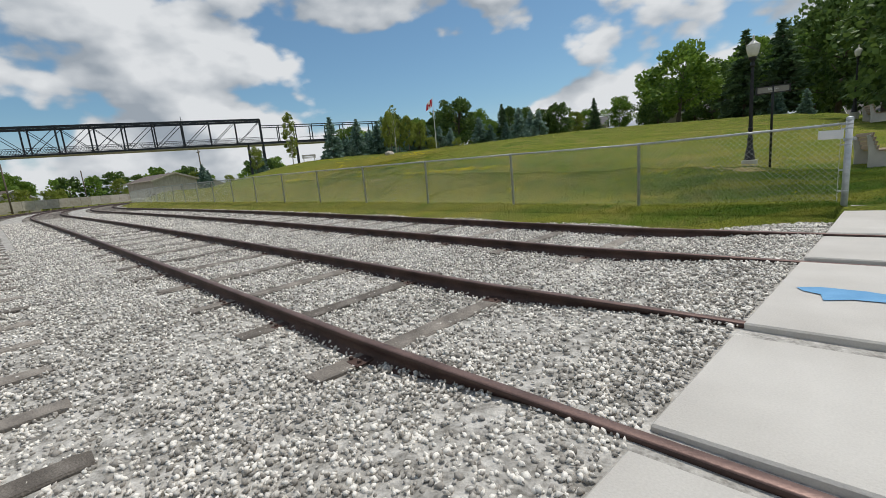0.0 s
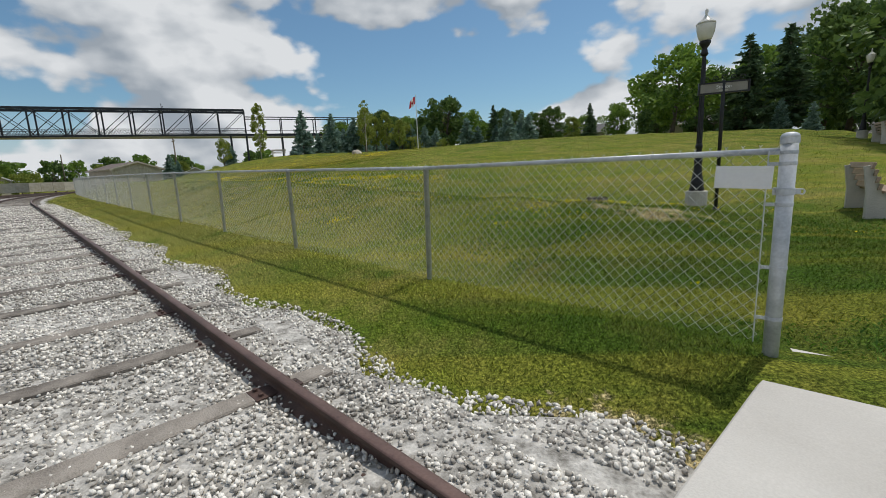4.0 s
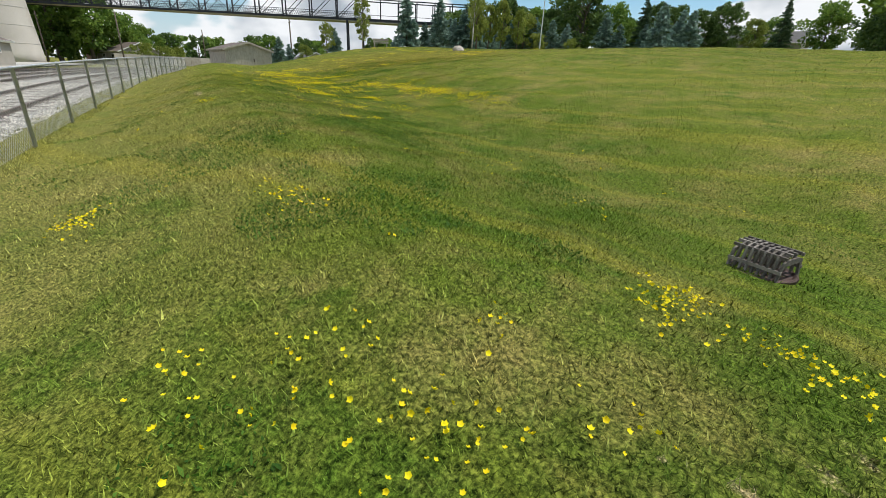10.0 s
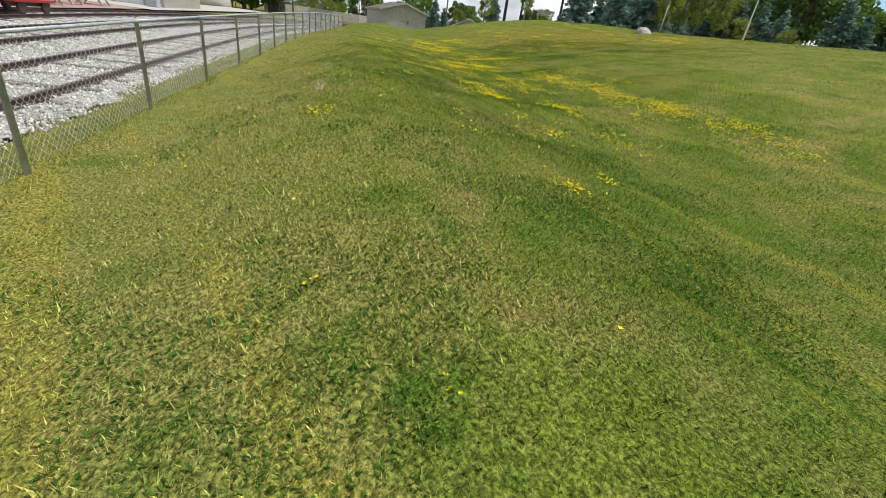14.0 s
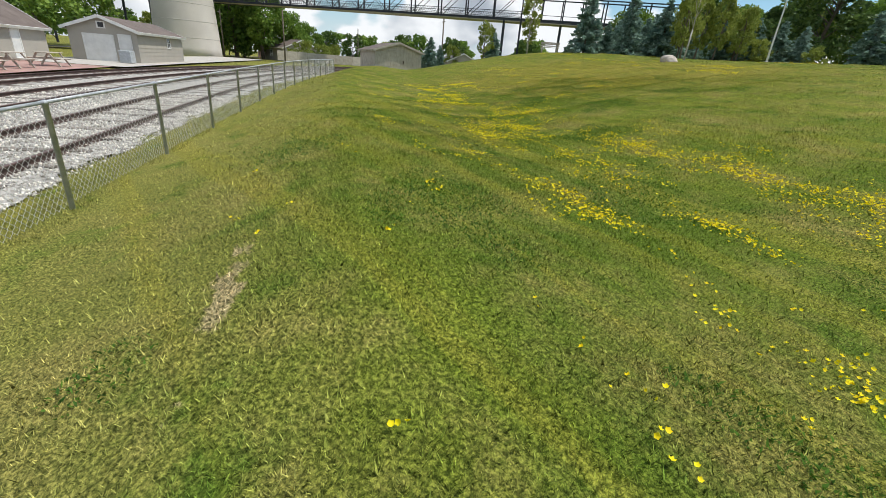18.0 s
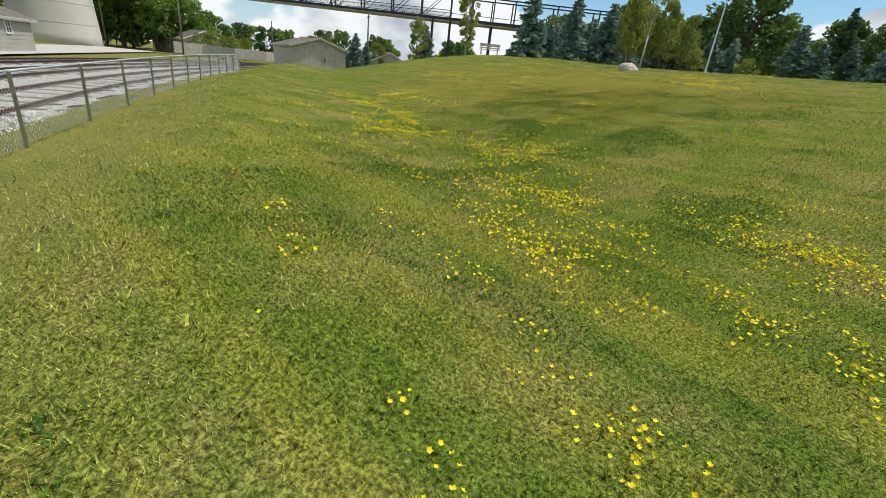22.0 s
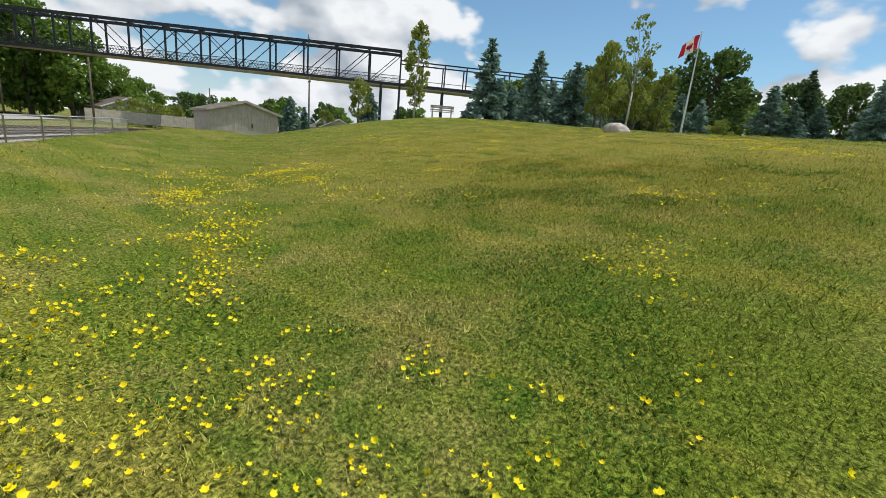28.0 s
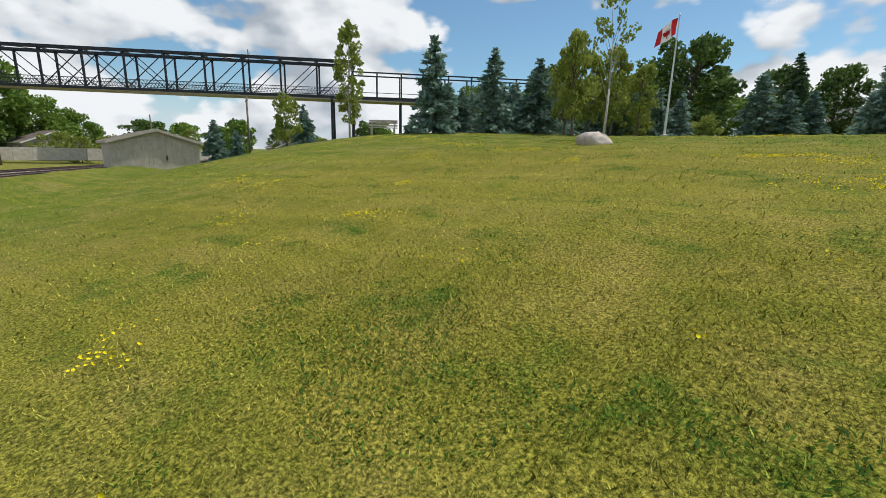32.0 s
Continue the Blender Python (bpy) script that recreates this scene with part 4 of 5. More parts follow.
for side, y in ((1, HALF), (-1, -HALF)):
    b = B()
    bar(b, (first, y, bridge_z(first) + HIGH), (first + count * PANEL_L, y, bridge_z(first + count * PANEL_L) + HIGH), 0.34, 0.42)
    part("top_chord", b, BRIDGE, bridge)
    b = B()
    bar(b, (-40, y, bridge_z(-40) + 0.4), (0, y, bridge_z(0)), 0.30, 0.3)
    bar(b, (0, y, bridge_z(0)), (first + count * PANEL_L + 30, y, bridge_z(first + count * PANEL_L) + 0.2), 0.28, 0.36)
    part("bottom_chord", b, BRIDGE, bridge)
    b = B()
    bar(b, (0.0, y, bridge_z(0)), (first, y, bridge_z(first) + HIGH), 0.34)
    part("end_post", b, BRIDGE, bridge)
    for k in range(count + 1):
        x = first + k * PANEL_L
        b = B()
        bar(b, (x, y, bridge_z(x)), (x, y, bridge_z(x) + HIGH), 0.24, 0.20)
        part("truss_post", b, BRIDGE, bridge)
        if k < count:
            x2 = x + PANEL_L
            b = B()
            if k < count / 2 + 1:
                bar(b, (x, y, bridge_z(x) + HIGH - 0.1), (x2, y, bridge_z(x2) + 0.1), 0.10)
            if k > count / 2 - 3:
                bar(b, (x, y, bridge_z(x) + 0.1), (x2, y, bridge_z(x2) + HIGH - 0.1), 0.10)
            part("diagonal", b, BRIDGE, bridge)
    for seg0, seg1 in ((-40, 0), (0, first + count * PANEL_L)):
        b = B()
        x = seg0
        while x < seg1 - 0.05:
            x2 = min(x + 0.42, seg1)
            bar(b, (x, y, bridge_z(x) + 0.35), (x2, y, bridge_z(x2) + 1.2), 0.035)
            bar(b, (x, y, bridge_z(x) + 1.2), (x2, y, bridge_z(x2) + 0.35), 0.035)
            x += 0.42
        bar(b, (seg0, y, bridge_z(seg0) + 1.25), (seg1, y, bridge_z(seg1) + 1.25), 0.08)
        bar(b, (seg0, y, bridge_z(seg0) + 0.32), (seg1, y, bridge_z(seg1) + 0.32), 0.07)
        part("lattice_railing", b, BRIDGE, bridge, "criss-cross steel lattice railing")
    for x in (-28, -16, -5):
        b = B()
        bar(b, (x, y, bridge_z(x)), (x, y, bridge_z(x) + 1.7), 0.14)
        part("railing_post", b, BRIDGE, bridge)
b = B()
box(b, -40, first + count * PANEL_L + 30, -HALF, HALF, Z0 - 0.05, Z0 + 0.12)
part("deck", b, BOARDS, bridge, "plank deck")
for k in range(count + 1):
    x = first + k * PANEL_L
    b = B()
    bar(b, (x, -HALF, bridge_z(x) + HIGH - 0.1), (x, HALF, bridge_z(x) + HIGH - 0.1), 0.16)
    if k < count:
        bar(b, (x, -HALF, bridge_z(x) + HIGH), (x + PANEL_L, HALF, bridge_z(x) + HIGH), 0.07)
    part("cross_brace", b, BRIDGE, bridge)
b = B()
mx = first + 9 * PANEL_L
bar(b, (mx, HALF, bridge_z(mx) + HIGH), (mx, HALF, bridge_z(mx) + HIGH + 1.6), 0.10)
bar(b, (mx + 0.25, HALF, bridge_z(mx) + HIGH), (mx + 0.25, HALF, bridge_z(mx) + HIGH + 1.2), 0.06)
part("mast", b, BRIDGE, bridge)
# legs at both ends of the truss
for x, spread in ((0.0, 0.0), (first + (count - 0.6) * PANEL_L, 1.2), (first + count * PANEL_L, 1.2), (-9, 0.0), (-18, 0.0), (-27, 0.0), (-36, 0.0)):
    g = 1.0
    for y in (-HALF, HALF):
        b = B()
        bar(b, (x, y, bridge_z(x)), (x, y * (1 + spread * 0.35), g), 0.34)
        part("leg", b, BRIDGE, bridge)
    b = B()
    for z0, z1 in ((1.5, 5.5), (5.5, 9.5)):
        bar(b, (x, -HALF, z0), (x, HALF, z1), 0.08)
        bar(b, (x, HALF, z0), (x, -HALF, z1), 0.08)
    part("leg_bracing", b, BRIDGE, bridge)
# the lower approach spans behind the spruces
for k in range(10):
    x = first + count * PANEL_L + 3.6 * (k + 1)
    for y in (-HALF, HALF):
        b = B()
        bar(b, (x, y, bridge_z(x) - 0.3 * (k > 0)), (x, y, bridge_z(x) + 3.6), 0.2)
        part("frame_post", b, BRIDGE, bridge)
    b = B()
    for y, z, w in ((HALF, 3.6, 0.18), (-HALF, 3.6, 0.18), (HALF, 1.2, 0.08)):
        b = B()
        bar(b, (x - 3.6, y, bridge_z(x) + z), (x, y, bridge_z(x) + z), w)
        part("frame_rail", b, BRIDGE, bridge)
    if k % 3 == 1:
        b = B()
        bar(b, (x, 0.9, bridge_z(x)), (x, 1.2, 3.0), 0.28)
        bar(b, (x, -0.9, bridge_z(x)), (x, -1.2, 3.0), 0.28)
        part("leg", b, BRIDGE, bridge)

# ---- water tower ----
wt = thing("water_tower", 107.0, -13.9, z=1.2, label="tall pale concrete water tower with a red and white tank", category="water tower")
b = B()
prof = [(5.6, -1.0), (5.5, 1.0), (5.05, 8.0), (4.75, 15.0), (4.62, 22.0)]
lathe(b, prof + [(4.6, 36.0)], 48)
part("shaft", b, TOWER, wt, flat=False)
for k in range(12):
    z = 2.6 + 2.75 * k
    r = float(np.interp(z, [1, 8, 15, 22, 36], [5.5, 5.05, 4.75, 4.62, 4.6])) + 0.012
    b = B()
    lathe(b, [(r, z - 0.05), (r + 0.02, z - 0.03), (r + 0.02, z + 0.03), (r, z + 0.05)], 48)
    part("pour_joint", b, CONC_OLD, wt, flat=False)
b = B()
lathe(b, [(5.0, 35.2), (5.05, 35.8), (4.9, 36.2), (8.5, 40.2), (9.2, 41.3)], 48)
part("tank_cone", b, TANK_RED, wt, "dark red flaring underside", flat=False)
b = B()
lathe(b, [(9.2, 41.3), (9.5, 42.4), (9.55, 46.0), (8.9, 49.0), (6.0, 51.2), (2.0, 52.4)], 48)
part("tank", b, TANK_WHITE, wt, "white steel tank", flat=False)


def wrapped_text(words, z, size, parent, face, radius):
    """Letters bent round the tank, each its own little block."""
    widths = size * 0.72
    k = len(words)
    for i, ch in enumerate(words):
        if ch == " ":
            continue
        cu = bpy.data.curves.new("letter", "FONT")
        cu.body, cu.size, cu.extrude, cu.align_x = ch, size, 0.06, "CENTER"
        tmp = bpy.data.objects.new("letter", cu)
        scene.collection.objects.link(tmp)
        me = bpy.data.meshes.new_from_object(tmp)
        bpy.data.objects.remove(tmp)
        me.materials.clear()
        me.materials.append(TEXT_DARK)
        a = face + math.degrees((i - (k - 1) / 2) * widths / radius)
        part("letter", me, None, parent, m=pose(0, 0, 0, 0, 0, a) @ Matrix.Translation((0, -radius - 0.05, z)) @ pose(0, 0, 0, 90, 0, 0))


WT_FACE = 86.0
wrapped_text("TOWN OF MINTO", 44.1, 1.25, wt, WT_FACE, 9.6)
wrapped_text("PALMERSTON", 42.3, 1.3, wt, WT_FACE, 9.6)
b = B()
box(b, -0.9, 0.9, -0.12, 0.06, 0, 2.6, 0.02)
part("door", b, RED, wt, "red steel door", m=pose(0, 0, 0, 0, 0, 62) @ Matrix.Translation((0, -5.42, -0.2)))


# ---- gabled buildings ----
def gabled(name, s, n, length, width, wall, ridge, wall_mat, roof_mat, label, category, rot=0.0, z=None, over=0.35, white_trim=True, boards=False):
    """A gabled house; its ridge runs along local x, its near gable is at +x."""
    th = thing(name, s, n, z=z, rot=rot, label=label, category=category)
    hl, hw = length / 2, width / 2
    b = B()
    out = [(-hw, -0.4), (hw, -0.4), (hw, wall), (0, ridge), (-hw, wall)]
    extrude_y(b, out, -hl, hl)
    w = part("wall", b, wall_mat, th)
    w.matrix_basis = pose(0, 0, 0, 0, 0, 90)
    slope = math.atan2(ridge - wall, hw)
    run = hw / math.cos(slope) + over
    for sg in (1, -1):
        b = B()
        box(b, -hl - over, hl + over, 0, run, 0, 0.10)
        part("roof", b, roof_mat, th, m=Matrix.Translation((0, 0, ridge + 0.02)) @ (pose(0, 0, 0, -math.degrees(slope), 0, 0) if sg == 1 else pose(0, 0, 0, -math.degrees(slope), 0, 0) if False else pose(0, 0, 0, 0, 0, 180) @ pose(0, 0, 0, -math.degrees(slope), 0, 0)))
        b = B()
        for x in (-hl - over - 0.04, hl + over):
            box(b, x, x + 0.04, 0, run + 0.02, -0.10, 0.12)
        box(b, -hl - over, hl + over, run, run + 0.04, -0.08, 0.12)
        part("fascia", b, WHITE if white_trim else BOARDS, th, m=Matrix.Translation((0, 0, ridge + 0.02)) @ (Matrix.Identity(4) if sg == 1 else pose(0, 0, 0, 0, 0, 180)) @ pose(0, 0, 0, -math.degrees(slope), 0, 0))
    if boards:
        k = int(width / 0.3)
        for i in range(k + 1):
            y = -hw + 0.02 + (width - 0.1) * i / k
            top = wall + (ridge - wall) * (1 - abs(y) / hw) - 0.12
            b = B()
            box(b, hl, hl + 0.02, y - 0.02, y + 0.05, 0, top)
            part("batten", b, wall_mat, th)
    return th, hl, hw


def opening(th, x, y, z, w, h, facing, mat, name="door", frame=0.09, bars=0):
    """A door or window proud of the wall; facing: the turn of its outward side."""
    base = Matrix.Translation((x, y, z)) @ pose(0, 0, 0, 0, 0, facing)
    b = B()
    box(b, -0.02, 0.04, -w / 2, w / 2, 0, h)
    leaf = part(name, b, mat, th, m=base)
    for y0, y1, z0, z1 in ((-w / 2 - frame, -w / 2, -frame, h + frame), (w / 2, w / 2 + frame, -frame, h + frame), (-w / 2, w / 2, h, h + frame), (-w / 2, w / 2, -frame, 0)):
        b = B()
        box(b, -0.02, 0.07, y0, y1, z0, z1)
        part("frame", b, WHITE, leaf)
    for i in range(bars):
        b = B()
        yy = -w / 2 + w * (i + 1) / (bars + 1)
        box(b, 0.04, 0.06, yy - 0.025, yy + 0.025, 0, h)
        part("glazing_bar", b, WHITE, leaf)
    if bars:
        b = B()
        box(b, 0.04, 0.062, -w / 2, w / 2, h / 2 - 0.025, h / 2 + 0.025)
        part("glazing_bar", b, WHITE, leaf)
    return leaf


# garage: near gable faces back along the tracks
gz = float(rise(54)) - 0.03
garage, hl, hw = gabled("garage", 59.6, -5.05, 11.2, 4.9, 2.35, 3.25, SIDING, SHINGLE, "beige garage with white trim and a brown shingled roof", "garage", z=gz)
opening(garage, hl, -0.35, 0.05, 2.05, 1.85, 0, WHITE, "garage_door")
opening(garage, hl, 1.55, 0.05, 0.8, 1.95, 0, WHITE, "door")
opening(garage, hl, 0.0, 2.50, 0.42, 0.35, 0, GLASS_DARK, "window")
opening(garage, -1.5, hw, 1.3, 0.7, 0.8, 90, GLASS_DARK, "window", bars=1)
for k in range(8):
    b = B()
    box(b, -hl, hl, hw, hw + 0.015, 0.25 + 0.3 * k, 0.275 + 0.3 * k)
    part("siding_course", b, SIDING, garage)

depot, hl, hw = gabled("depot_annex", 47.6, -11.0, 8.2, 6.2, 2.15, 4.1, SIDING, SHINGLE, "long grey-beige annex with a brown shingled roof", "building", z=float(rise(46)) - 0.02)
opening(depot, 3.2, hw, 0.05, 0.8, 1.9, 90, WHITE, "door")
opening(depot, -0.6, hw, 0.05, 0.8, 1.9, 90, WHITE, "door")
opening(depot, hl, 0.9, 1.05, 0.8, 0.95, 0, GLASS_DARK, "window", bars=1)
station, hl, hw = gabled("station", 24.0, -9.5, 17.0, 9.0, 3.3, 6.2, SIDING, SHINGLE, "beige railway station with deep eaves and red window trim", "station", z=float(rise(24)) - 0.02, over=1.4)
for x in (-6, -2.5, 1.0, 4.5):
    opening(station, x, hw, 0.9, 1.5, 1.9, 90, GLASS_DARK, "window", bars=2)
opening(station, -4.2, hw, 0.05, 1.1, 2.3, 90, RED, "door")
for x in (-8.0, -4.0, 0.0, 4.0, 8.0):
    b = B()
    bar(b, (x, hw, 2.3), (x, hw + 1.2, 3.1), 0.12)
    bar(b, (x, hw + 0.04, 0), (x, hw + 0.04, 3.0), 0.14)
    part("eave_bracket", b, TIE, station)

# shed at the foot of the knoll
shed, hl, hw = gabled("storage_shed", 74.2, 20.3, 8.0, 6.2, 1.80, 2.75, BOARDS, SHINGLE, "weathered board-and-batten shed with a low brown gable roof", "shed", z=2.0, rot=11.0, over=0.3, white_trim=False, boards=True)
b = B()
box(b, hl + 0.02, hl + 0.05, -2.0, 1.5, 1.75, 1.80)
part("trim", b, BOARDS, shed)
b = B()
box(b, hl + 0.02, hl + 0.10, 0.55, 0.68, 0.35, 0.75)
part("handle", b, RAIL, shed)

# houses further off
far_houses = ((132, 44, 14, 8, 0, ROOF_GREY, SIDING), (146, -4, 12, 8, 10, SHINGLE, BRICKS), (128, 2, 13, 9, 30, SHINGLE, SIDING),
              (62, -40, 12, 9, 15, SHINGLE, BRICKS), (92, -44, 13, 9, -10, SHINGLE, SIDING), (20, 100, 16, 9, 40, ROOF_GREY, SIDING), (45, 98, 14, 9, 20, ROOF_GREY, SIDING), (-8, 98, 14, 9, 10, ROOF_GREY, SIDING))
for s, n, ln, wd, rot, roof, wall in far_houses:
    h, hl, hw = gabled("house", s, n, ln, wd, 2.7, 4.6, wall, roof, "low suburban house with a dark shingled roof", "house", rot=rot)
    for x in (-ln * 0.3, 0.0, ln * 0.3):
        opening(h, x, hw, 0.9, 1.2, 1.2, 90, GLASS_DARK, "window", bars=1)
        opening(h, x, -hw, 0.9, 1.2, 1.2, -90, GLASS_DARK, "window", bars=1)
    opening(h, hl, 0, 0.9, 1.4, 1.2, 0, GLASS_DARK, "window", bars=1)

# board fence and cars by the road
bfence = tagged(new("board_fence"), "weathered brown board fence beyond the tracks", "fence", kind="structure")
for k in range(16):
    b = B()
    box(b, -0.98, 0.98, -0.03, 0.03, 0, 1.7, 0.01)
    part("panel", b, BOARDS, bfence, m=Matrix.Translation(P(104 + 0.9 * k, 3 + 1.75 * k, float(rise(104)) + 0.2)) @ pose(0, 0, 0, 0, 0, TURN - 62))

# ---- handcar, sandwich board, hitching rails ----
cart = thing("handcar", 28.6, 0.02, z=float(rise(28.6)) , label="small red railway handcar with a pump handle on the track", category="handcar")
b = B()
box(b, -1.35, 1.35, -0.85, 0.85, 0.42, 0.52, 0.01)
part("deck", b, RED, cart)
for y in (-0.6, 0.6):
    b = B()
    box(b, -1.3, 1.3, y - 0.06, y + 0.06, 0.26, 0.42)
    part("frame_beam", b, RAIL, cart)
for x in (-0.8, 0.8):
    for y in (-0.72, 0.72):
        b = B()
        for i in range(1):
            lathe(b, [(0.05, -0.05), (0.25, -0.05), (0.27, -0.03), (0.27, 0.03), (0.23, 0.03), (0.22, 0.0), (0.05, 0.02)], 18)
        part("wheel", b, RAIL, cart, m=Matrix.Translation((x, y, 0.25)) @ pose(0, 0, 0, 90, 0, 0))
b = B()
for x in (-0.28, 0.28):
    for y in (-0.2, 0.2):
        bar(b, (x, y, 0.52), (x * 0.35, y * 0.4, 1.45), 0.07)
part("pump_stand", b, WHITE, cart, "white tapered stand")
b = B()
box(b, -0.12, 0.12, -0.12, 0.12, 1.40, 1.52)
bar(b, (-0.95, 0, 1.62), (0.95, 0, 1.50), 0.07)
for x in (-0.95, 0.95):
    bar(b, (x, -0.4, 1.56 - 0.06 * x), (x, 0.4, 1.56 - 0.06 * x), 0.045)
part("pump_handle", b, RED, cart)

sb = thing("sandwich_board", 25.2, -1.9, z=float(rise(25)) - 0.03, rot=10, label="white folding sandwich board on the paving", category="sign board")
for sg in (1, -1):
    b = B()
    box(b, -0.35, 0.35, -0.02, 0.02, 0, 1.15, 0.008)
    part("panel", b, WHITE, sb, m=Matrix.Translation((0, sg * 0.26, 0.0)) @ pose(0, 0, 0, sg * 12, 0, 0))
for z, w in ((0.92, 0.24), (0.68, 0.2), (0.42, 0.22)):
    b = B()
    box(b, -w, w, 0.285 - 0.21 * z, 0.292 - 0.21 * z, z, z + 0.09)
    part("lettering", b, BLACK, sb, m=None)


def hitch_rail(s, n, rot=0.0):
    th = thing("picnic_table", s, n, z=float(rise(s)) - 0.03, rot=rot, label="grey timber picnic table on the station paving", category="picnic table", group="picnic tables")
    for k in range(3):
        b = B()
        box(b, -0.95, 0.95, -0.36 + 0.25 * k, -0.13 + 0.25 * k, 0.72, 0.76, 0.006)
        part("top_board", b, BOARDS, th)
    for y in (-0.72, 0.72):
        b = B()
        box(b, -0.95, 0.95, y - 0.12, y + 0.12, 0.43, 0.47, 0.006)
        part("bench_board", b, BOARDS, th)
    for x in (-0.65, 0.65):
        for sg in (1, -1):
            b = B()
            bar(b, (x, sg * 0.28, 0.72), (x, sg * 0.75, 0.0), 0.08)
            part("leg", b, BOARDS, th)
        b = B()
        bar(b, (x, -0.82, 0.42), (x, 0.82, 0.42), 0.07)
        part("crosspiece", b, BOARDS, th)
    return th


for s, n in ((29.5, -3.0), (33.0, -3.3), (36.3, -3.0), (39.3, -3.4), (42.5, -3.2), (24.0, -3.6), (20.3, -3.8)):
    hitch_rail(s, n, rng.uniform(-6, 6))
ac = thing("heating_unit", 52.6, -3.0, z=gz, label="grey metal air-conditioning unit beside the garage", category="air conditioner")
b = B()
box(b, -0.45, 0.45, -0.4, 0.4, 0, 0.9, 0.02)
part("case", b, GALV, ac)
for k in range(8):
    b = B()
    box(b, 0.45, 0.465, -0.36, 0.36, 0.10 + 0.09 * k, 0.13 + 0.09 * k)
    part("louvre", b, GALV, ac)

rail_fence = tagged(new("rail_fence"), "low grey two-rail fence in front of the station", "fence", kind="structure")
for k in range(7):
    b = B()
    box(b, -0.06, 0.06, -0.06, 0.06, 0, 1.0, 0.008)
    part("post", b, BOARDS, rail_fence, m=Matrix.Translation(P(13 + 2.2 * k, -3.3, float(rise(13 + 2.2 * k)) - 0.03)) @ pose(0, 0, 0, 0, 0, TURN))
for k in range(6):
    for z in (0.5, 0.92):
        b = B()
        bar(b, P(13 + 2.2 * k, -3.3, float(rise(13 + 2.2 * k)) + z), P(15.2 + 2.2 * k, -3.3, float(rise(15.2 + 2.2 * k)) + z), 0.09, 0.07)
        part("rail", b, BOARDS, rail_fence)

# ---- trees ----
def leaf_cards(centres, size, per, r, flat=0.5, needle=False):
    """Clumps of small folded leaf cards round each centre."""
    k = len(centres) * per
    c = np.repeat(np.asarray(centres, float), per, 0)
    spread = np.repeat(np.asarray(size if np.ndim(size) else np.full(len(centres), size), float), per)
    off = r.normal(size=(k, 3))
    off /= np.linalg.norm(off, axis=1, keepdims=True)
    off *= (r.uniform(0.25, 1.0, (k, 1)) ** 0.5) * spread[:, None] * np.array([1, 1, flat + 0.25])
    return c + off


def card_mesh(name, centres, w, h, r, mat, droop=0.0, out=None):
    k = len(centres)
    a = r.normal(size=(k, 3))
    if out is not None:
        a = out + 0.55 * a
    a /= np.linalg.norm(a, axis=1, keepdims=True)
    a[:, 2] -= droop
    b = np.cross(a, r.normal(size=(k, 3)))
    b /= np.linalg.norm(b, axis=1, keepdims=True) + 1e-9
    w = (w * r.uniform(0.7, 1.3, k))[:, None]
    h = (h * r.uniform(0.7, 1.3, k))[:, None]
    v = np.stack([centres - a * h, centres + b * w - a * h * 0.1, centres + a * h, centres - b * w - a * h * 0.1], 1).reshape(-1, 3)
    f = np.arange(k * 4).reshape(-1, 4)
    return fast_mesh(name, v, f, mat)


def branch_mesh(name, segs, mat):
    b = B()
    for a, c, r0, r1 in segs:
        tube(b, a, c, r0, 6, r1)
    return mesh_of(b, name, mat, False)


def deciduous(h, rad, seed, mat, clumps=46, per=70, leaf=0.17, bark=None, low=0.18, stout=1.0):
    """Trunk, limbs and an uneven crown of leaf clumps; returns the two meshes."""
    r = np.random.default_rng(seed)
    segs, cs, sz = [], [], []
    tip = np.array([r.normal() * 0.05 * h, r.normal() * 0.05 * h, h * 0.72])
    mid = tip * 0.5 + np.array([r.normal() * 0.1, r.normal() * 0.1, 0])
    segs += [((0, 0, -0.4), mid, 0.028 * h * stout, 0.019 * h * stout), (mid, tip, 0.019 * h * stout, 0.007 * h * stout)]
    for i in range(clumps):
        a = r.uniform(0, 2 * math.pi)
        z = low + (1 - low) * r.uniform(0, 1) ** 0.8
        env = math.sin(math.pi * min(0.97, (z - low) / (1.04 - low)) ** 0.75)
        rr = rad * (0.35 + 0.65 * env) * r.uniform(0.45, 1.0) * (1 + 0.22 * math.sin(3 * a + seed))
        c = np.array([rr * math.cos(a), rr * math.sin(a), z * h])
        cs.append(c)
        sz.append(rad * r.uniform(0.20, 0.36))
        if i % 3 == 0:
            root = tip * min(0.98, max(0.25, (z - 0.22) / 0.72))
            segs.append((root, root + (c - root) * 0.85, 0.008 * h * stout, 0.002 * h * stout))
    pts = leaf_cards(cs, np.array(sz), per, r, 0.55)
    core = np.array([0, 0, h * 0.55])
    out = pts - core
    out /= np.linalg.norm(out, axis=1, keepdims=True)
    return branch_mesh("trunk", segs, bark or BARK), card_mesh("crown", pts, leaf, leaf * 1.25, r, mat, out=out)


